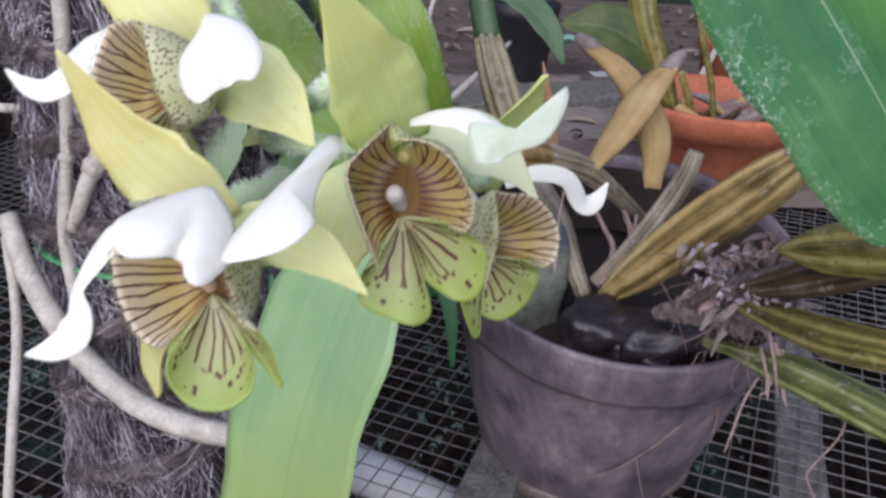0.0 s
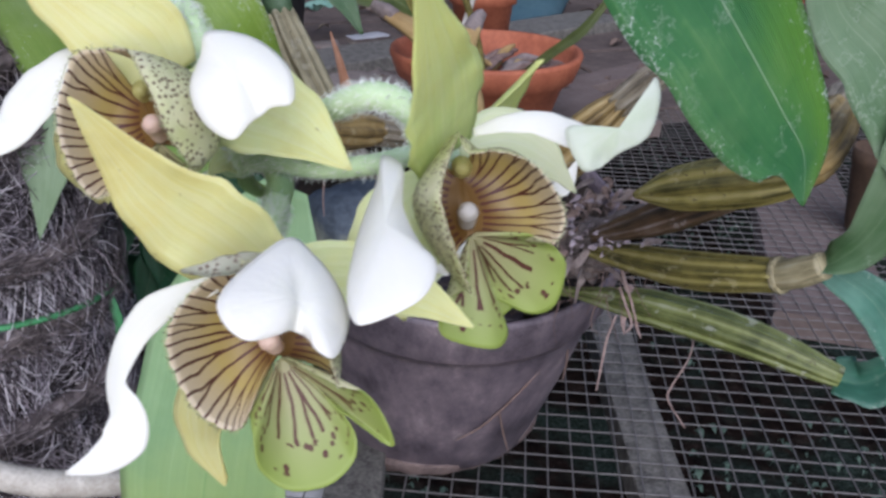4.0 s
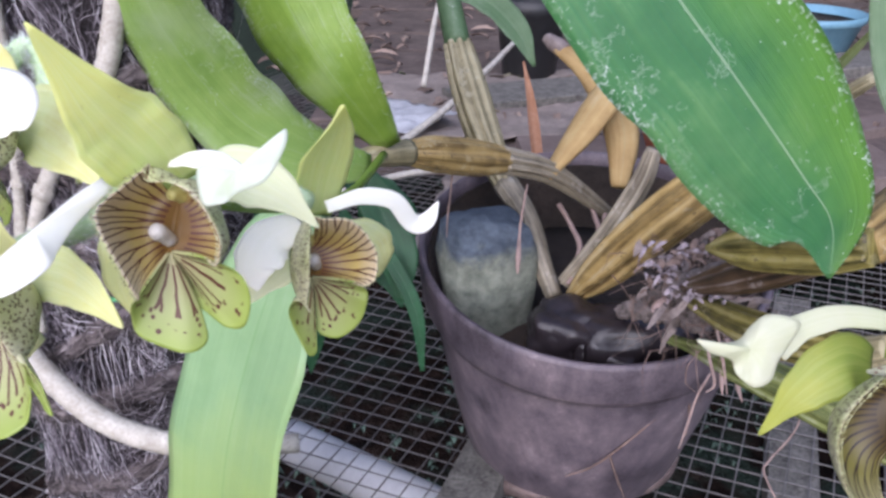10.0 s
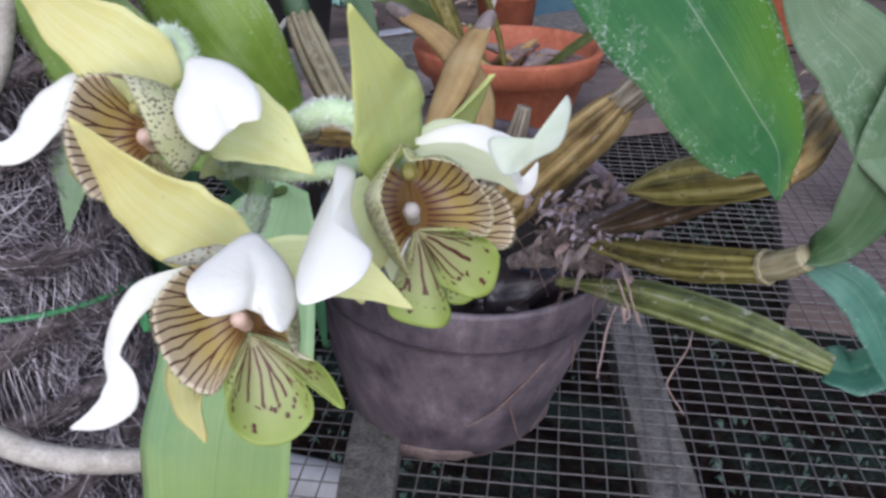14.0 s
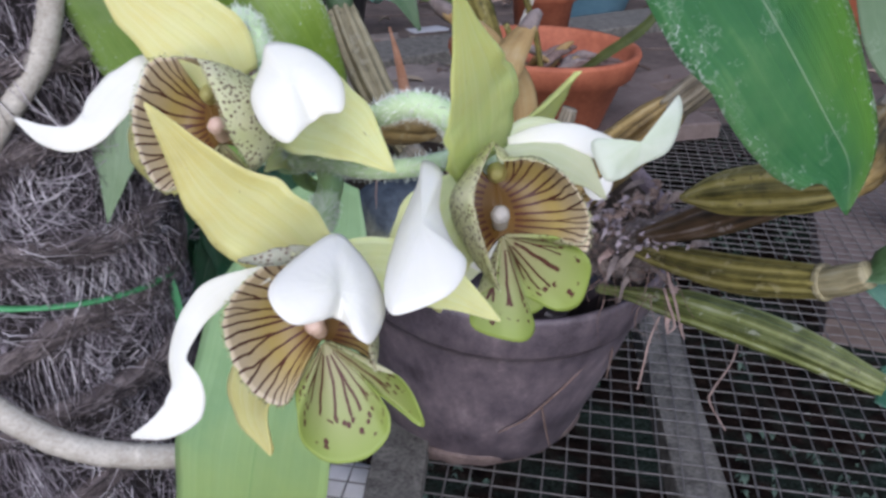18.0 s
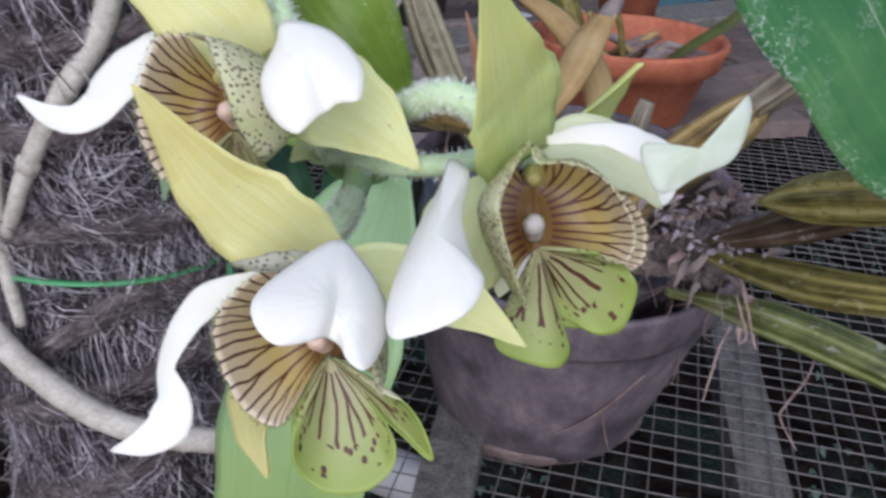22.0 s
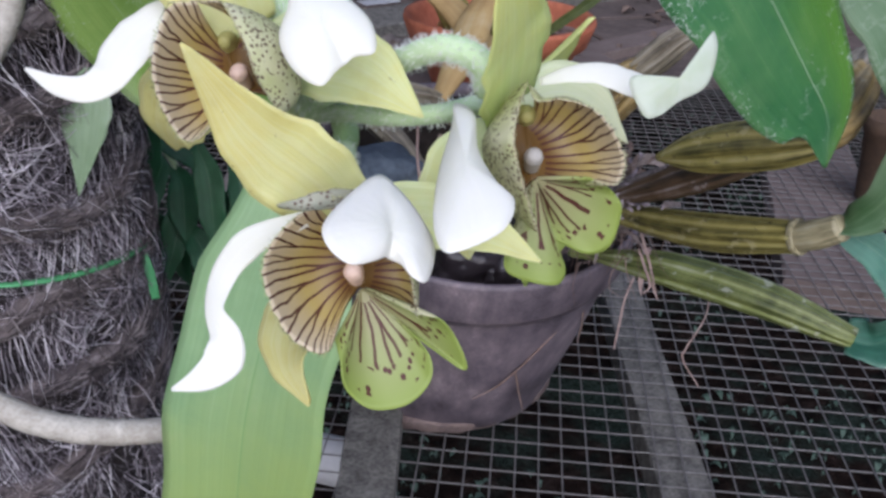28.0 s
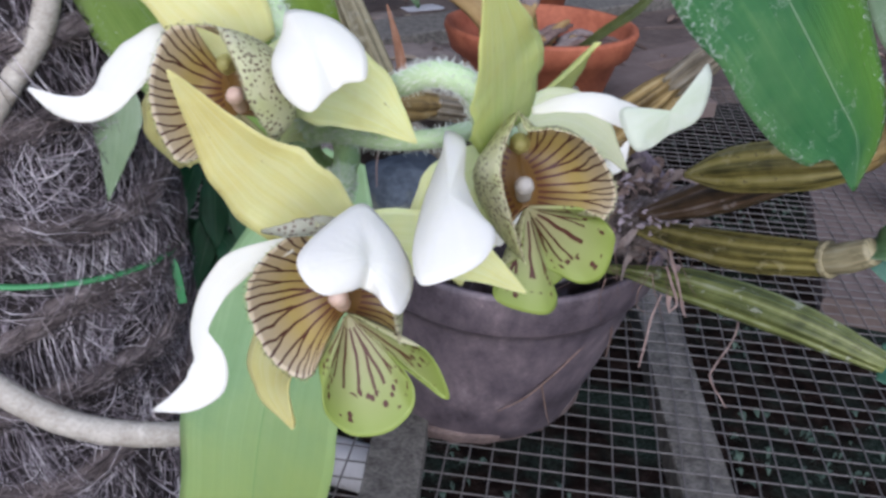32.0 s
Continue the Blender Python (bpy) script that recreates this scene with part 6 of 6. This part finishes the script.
terra_b = thing("clay_pot", (0.40, 1.17, 0.752), "small brick-red clay pot behind the larger one", "pot")
part("body", lathe("body", [(0.030, 0.0), (0.042, 0.10), (0.047, 0.102), (0.048, 0.125), (0.045, 0.125), (0.040, 0.10), (0.0, 0.098)], TERRA, (0.40, 1.17, 0.752), 40), terra_b)
for k, (x, y, r, h, mat, lab) in enumerate((
        (0.132, 1.345, 0.055, 0.12, BLACK, "black plastic plant pot standing behind the bench"),
        (0.555, 0.575, 0.026, 0.075, WOOD_DARK, "small dark brown pot on the wire bench"),
        (0.90, 1.25, 0.09, 0.12, TERRA, "brick-red clay pot at the end of the bench"),
        (0.62, 1.55, 0.10, 0.07, BLUE, "shallow blue plastic tub behind the bench"))):
    z0 = 0.752 if y < 1.0 else 0.7575
    pt = thing("plant_pot", (x, y, z0), lab, "pot", "pots in the background")
    part("body", lathe("body", [(r * 0.72, 0), (r * 0.74, 0.002), (r * 0.95, h * 0.8), (r, h * 0.82), (r * 1.02, h), (r * 0.97, h), (r * 0.9, h * 0.8), (0, h * 0.78)], mat, (x, y, z0), 40), pt)
    part("soil", lathe("soil", [(0.0, h * 0.6), (r * 0.9, h * 0.82), (0.001, h * 0.88)], SOIL, (x, y, z0), 24, (0, 0, 1), 0.05, k), pt, "dark soil")

# ---- plain walls added round the bench to block low light ----
for name, x0, x1, y0, y1 in (("wall_back", -2.2, 3.2, 2.6, 2.66), ("wall_front", -2.2, 3.2, -1.4, -1.34), ("wall_left", -2.2, -2.14, -1.34, 2.6), ("wall_right", 3.14, 3.2, -1.34, 2.6)):
    bm = bmesh.new()
    bmesh.ops.create_cube(bm, size=1.0)
    for v in bm.verts:
        v.co = Vector(((x0 + x1) / 2 + v.co.x * (x1 - x0), (y0 + y1) / 2 + v.co.y * (y1 - y0), (0.45 if name == "wall_front" else 1.3) + v.co.z * (0.5 if name == "wall_front" else 2.2)))
    me = bpy.data.meshes.new(name)
    bm.to_mesh(me)
    bm.free()
    me.materials.append(DARK_WALL)
    tagged(new(name, me), "plain dark wall added to cut low light, mostly out of view", "wall", "", "structure")

# ---- rubbish lying on the bench and weeds below ----
def rag(name, x0, x1, y0, y1, z, n, amp, mat, label, category, seed, turn=0.0):
    verts, faces = [], []
    cx, cy = (x0 + x1) / 2, (y0 + y1) / 2
    for side in (0, 1):
        for j in range(n):
            for i in range(n):
                fx, fy = i / (n - 1), j / (n - 1)
                x, y = x0 + (x1 - x0) * fx, y0 + (y1 - y0) * fy
                e = noise.noise(Vector((fx * 5, fy * 5, seed)))
                x += 0.06 * (x1 - x0) * e * (abs(fx - 0.5) * 2) ** 2
                y += 0.06 * (y1 - y0) * noise.noise(Vector((fx * 5, fy * 5, seed + 9))) * (abs(fy - 0.5) * 2) ** 2
                dx, dy = x - cx, y - cy
                h = z + 0.003 + amp * (0.5 + 0.5 * noise.noise(Vector((x * 14, y * 14, seed)))) + amp * 0.3 * noise.noise(Vector((x * 60, y * 60, seed)))
                verts.append(V(cx + dx * math.cos(turn) - dy * math.sin(turn), cy + dx * math.sin(turn) + dy * math.cos(turn), h - side * 0.0015))
    o = n * n
    for j in range(n - 1):
        for i in range(n - 1):
            a, b, c, d = j * n + i, j * n + i + 1, (j + 1) * n + i + 1, (j + 1) * n + i
            faces += [(a, b, c, d), (o + d, o + c, o + b, o + a)]
    ring = list(range(n)) + [j * n + n - 1 for j in range(1, n)] + [(n - 1) * n + i for i in range(n - 2, -1, -1)] + [j * n for j in range(n - 2, 0, -1)]
    for a, b in zip(ring, ring[1:] + ring[:1]):
        faces.append((b, a, o + a, o + b))
    return tagged(new(name, mesh_from(name, verts, faces, None, (mat,))), label, category)


SACK = plain("dusty_sack", (0.13, 0.105, 0.09), (0.30, 0.25, 0.225), 18, 0.9, 0.6, 0.003)
SCRAP = plain("pale_plastic", (0.26, 0.26, 0.28), (0.52, 0.53, 0.56), 30, 0.5, 0.4, 0.002)
MINT = plain("faded_green_plastic", (0.16, 0.34, 0.26), (0.34, 0.52, 0.42), 40, 0.5, 0.3)
rag("sack", -0.08, 0.26, 1.00, 1.34, 0.754, 50, 0.014, SACK, "crumpled grey-brown sack spread on the bench", "sack", 3, 0.15)
rag("sack", 0.00, 0.20, 0.66, 0.86, 0.754, 40, 0.008, SACK, "small grey-brown scrap of sacking on the wire", "sack", 5, -0.2)
rag("plastic_scrap", 0.10, 0.19, 0.80, 0.90, 0.764, 24, 0.012, SCRAP, "pale bluish scrap of plastic on the bench", "plastic scrap", 7, 0.5)
rag("plastic_scrap", -0.10, 0.00, 0.98, 1.10, 0.770, 24, 0.016, SCRAP, "pale bluish scrap of plastic on the sack", "plastic scrap", 11, 0.9)
rag("plastic_scrap", 0.24, 0.30, 1.30, 1.33, 0.775, 14, 0.006, SCRAP, "thin white strip of plastic", "plastic scrap", 13, 0.3)
rag("green_scrap", 0.20, 0.27, 1.42, 1.47, 0.79, 16, 0.03, MINT, "faded mint-green scrap of plastic", "plastic scrap", 15, 0.3)
for k, (pts, rad) in enumerate((
        ([(-0.07, 0.86, 0.772), (0.00, 0.95, 0.80), (0.06, 1.06, 0.83), (0.10, 1.15, 0.85)], [0.004, 0.0045, 0.004, 0.003]),
        ([(-0.09, 0.80, 0.765), (-0.02, 0.84, 0.772), (0.08, 0.86, 0.776)], [0.003, 0.0035, 0.0025]),
        ([(-0.02, 1.10, 0.80), (0.00, 1.22, 0.90), (0.05, 1.36, 1.00)], [0.004, 0.0035, 0.003]),
        ([(0.30, 0.98, 0.84), (0.335, 1.02, 0.90), (0.36, 1.06, 0.97)], [0.004, 0.0035, 0.003]))):
    tagged(new("twig", tube("twig", [V(*q) for q in pts], rad, ROOT, 9, 24, 0, 0, 0.08, k)), "bare pale grey twig lying across the bench", "twig", "loose twigs")
shard = thing("orange_sheath", (0.085, 0.56, 0.80), "thin upright orange-brown dried sheath", "dry leaf")
part("blade", blade("blade", [V(0.080, 0.53, 0.83), V(0.083, 0.545, 0.87), V(0.078, 0.56, 0.915), V(0.072, 0.57, 0.945)], [0.006, 0.0085, 0.007, 0.001], (0.2, -0.9, 0.2), plain("orange_sheath", (0.30, 0.13, 0.06), (0.48, 0.27, 0.17), 80, 0.7, 0.3), 0.0006, 0.3, 0, 0.03), shard)
part("base", tube("base", [V(0.086, 0.50, 0.79), V(0.082, 0.52, 0.81), V(0.080, 0.532, 0.832)], [0.005, 0.006, 0.004], SHEATH, 10, 12), shard, "pinkish papery base")

rnd = np.random.RandomState(21)
wv, wf = [], []
for k in range(9000):
    x, y = rnd.uniform(-0.5, 1.2), rnd.uniform(0.2, 1.7)
    if noise.noise(Vector((x * 5, y * 5, 4))) < 0.05:
        continue
    z = 0.44 + rnd.uniform(0, 0.10)
    a, L = rnd.uniform(0, 6.28), rnd.uniform(0.004, 0.012)
    t, sd = V(math.cos(a), math.sin(a), rnd.uniform(-0.3, 0.4)), V(-math.sin(a), math.cos(a), rnd.uniform(-0.2, 0.2))
    o = len(wv)
    for f, w in ((0, 0.05), (0.3, 0.32), (0.65, 0.30), (1, 0.02)):
        c = V(x, y, z) + t * L * f + V(0, 0, 0.006 * math.sin(f * 3))
        wv += [c - sd * w * L, c + V(0, 0, -0.0012), c + sd * w * L]
    for j in range(3):
        wf += [(o + j * 3, o + j * 3 + 1, o + j * 3 + 4, o + j * 3 + 3), (o + j * 3 + 1, o + j * 3 + 2, o + j * 3 + 5, o + j * 3 + 4)]
WEED = plain("weed_green", (0.022, 0.045, 0.032), (0.10, 0.155, 0.115), 30, 0.7, 0.2)
tagged(new("weeds", mesh_from("weeds", wv, wf, None, (WEED,))), "low dusty green weeds growing under the bench", "weeds", "", "stuff")

back = thing("plank_bench", (0.4, 1.6, 0.75), "old dusty plank bench behind the wire bench", "bench")
DUSTY = plain("dusty_plank", (0.042, 0.030, 0.026), (0.155, 0.117, 0.102), 22, 0.92, 0.5, 0.002)
for k in range(9):
    y = 1.02 + 0.152 * k
    part("plank", board("plank", (-0.14 - 0.03 * (k % 4), y, 0.7535 + 0.002 * (k % 3)), (1.35, y + 0.02, 0.7535 + 0.002 * (k % 3)), 0.145, 0.022, DUSTY, 50 + k), back)
lv, lf = [], []
rnd = np.random.RandomState(33)
for k in range(420):
    x, y = rnd.uniform(-0.35, 1.25), rnd.uniform(1.0, 2.2)
    a, L = rnd.uniform(0, 6.28), rnd.uniform(0.015, 0.05)
    t, sd = V(math.cos(a), math.sin(a), rnd.uniform(-0.05, 0.15)), V(-math.sin(a), math.cos(a), rnd.uniform(-0.3, 0.3))
    z = 0.762
    o = len(lv)
    for f, w in ((0, 0.03), (0.25, 0.13), (0.6, 0.15), (1, 0.01)):
        c = V(x, y, z) + t * L * f + V(0, 0, 0.006 * math.sin(f * 3))
        lv += [c - sd * w * L, c + V(0, 0, -0.003), c + sd * w * L]
    for j in range(3):
        lf += [(o + j * 3, o + j * 3 + 1, o + j * 3 + 4, o + j * 3 + 3), (o + j * 3 + 1, o + j * 3 + 2, o + j * 3 + 5, o + j * 3 + 4)]
LITTER, li_nt, li_b = nodes_of("dry_litter")
li_rnd = li_nt.nodes.new("ShaderNodeNewGeometry").outputs["Random Per Island"]
link(li_nt, ramp(li_nt, li_rnd, [(0.0, (0.06, 0.04, 0.03)), (0.5, (0.20, 0.14, 0.11)), (0.85, (0.34, 0.25, 0.20)), (1.0, (0.16, 0.2, 0.1))]), li_b.inputs["Base Color"])
li_b.inputs["Roughness"].default_value = 0.85
tagged(new("leaf_litter", mesh_from("leaf_litter", lv, lf, None, (LITTER,))), "dry brown leaf litter strewn over the plank bench", "litter", "", "stuff")
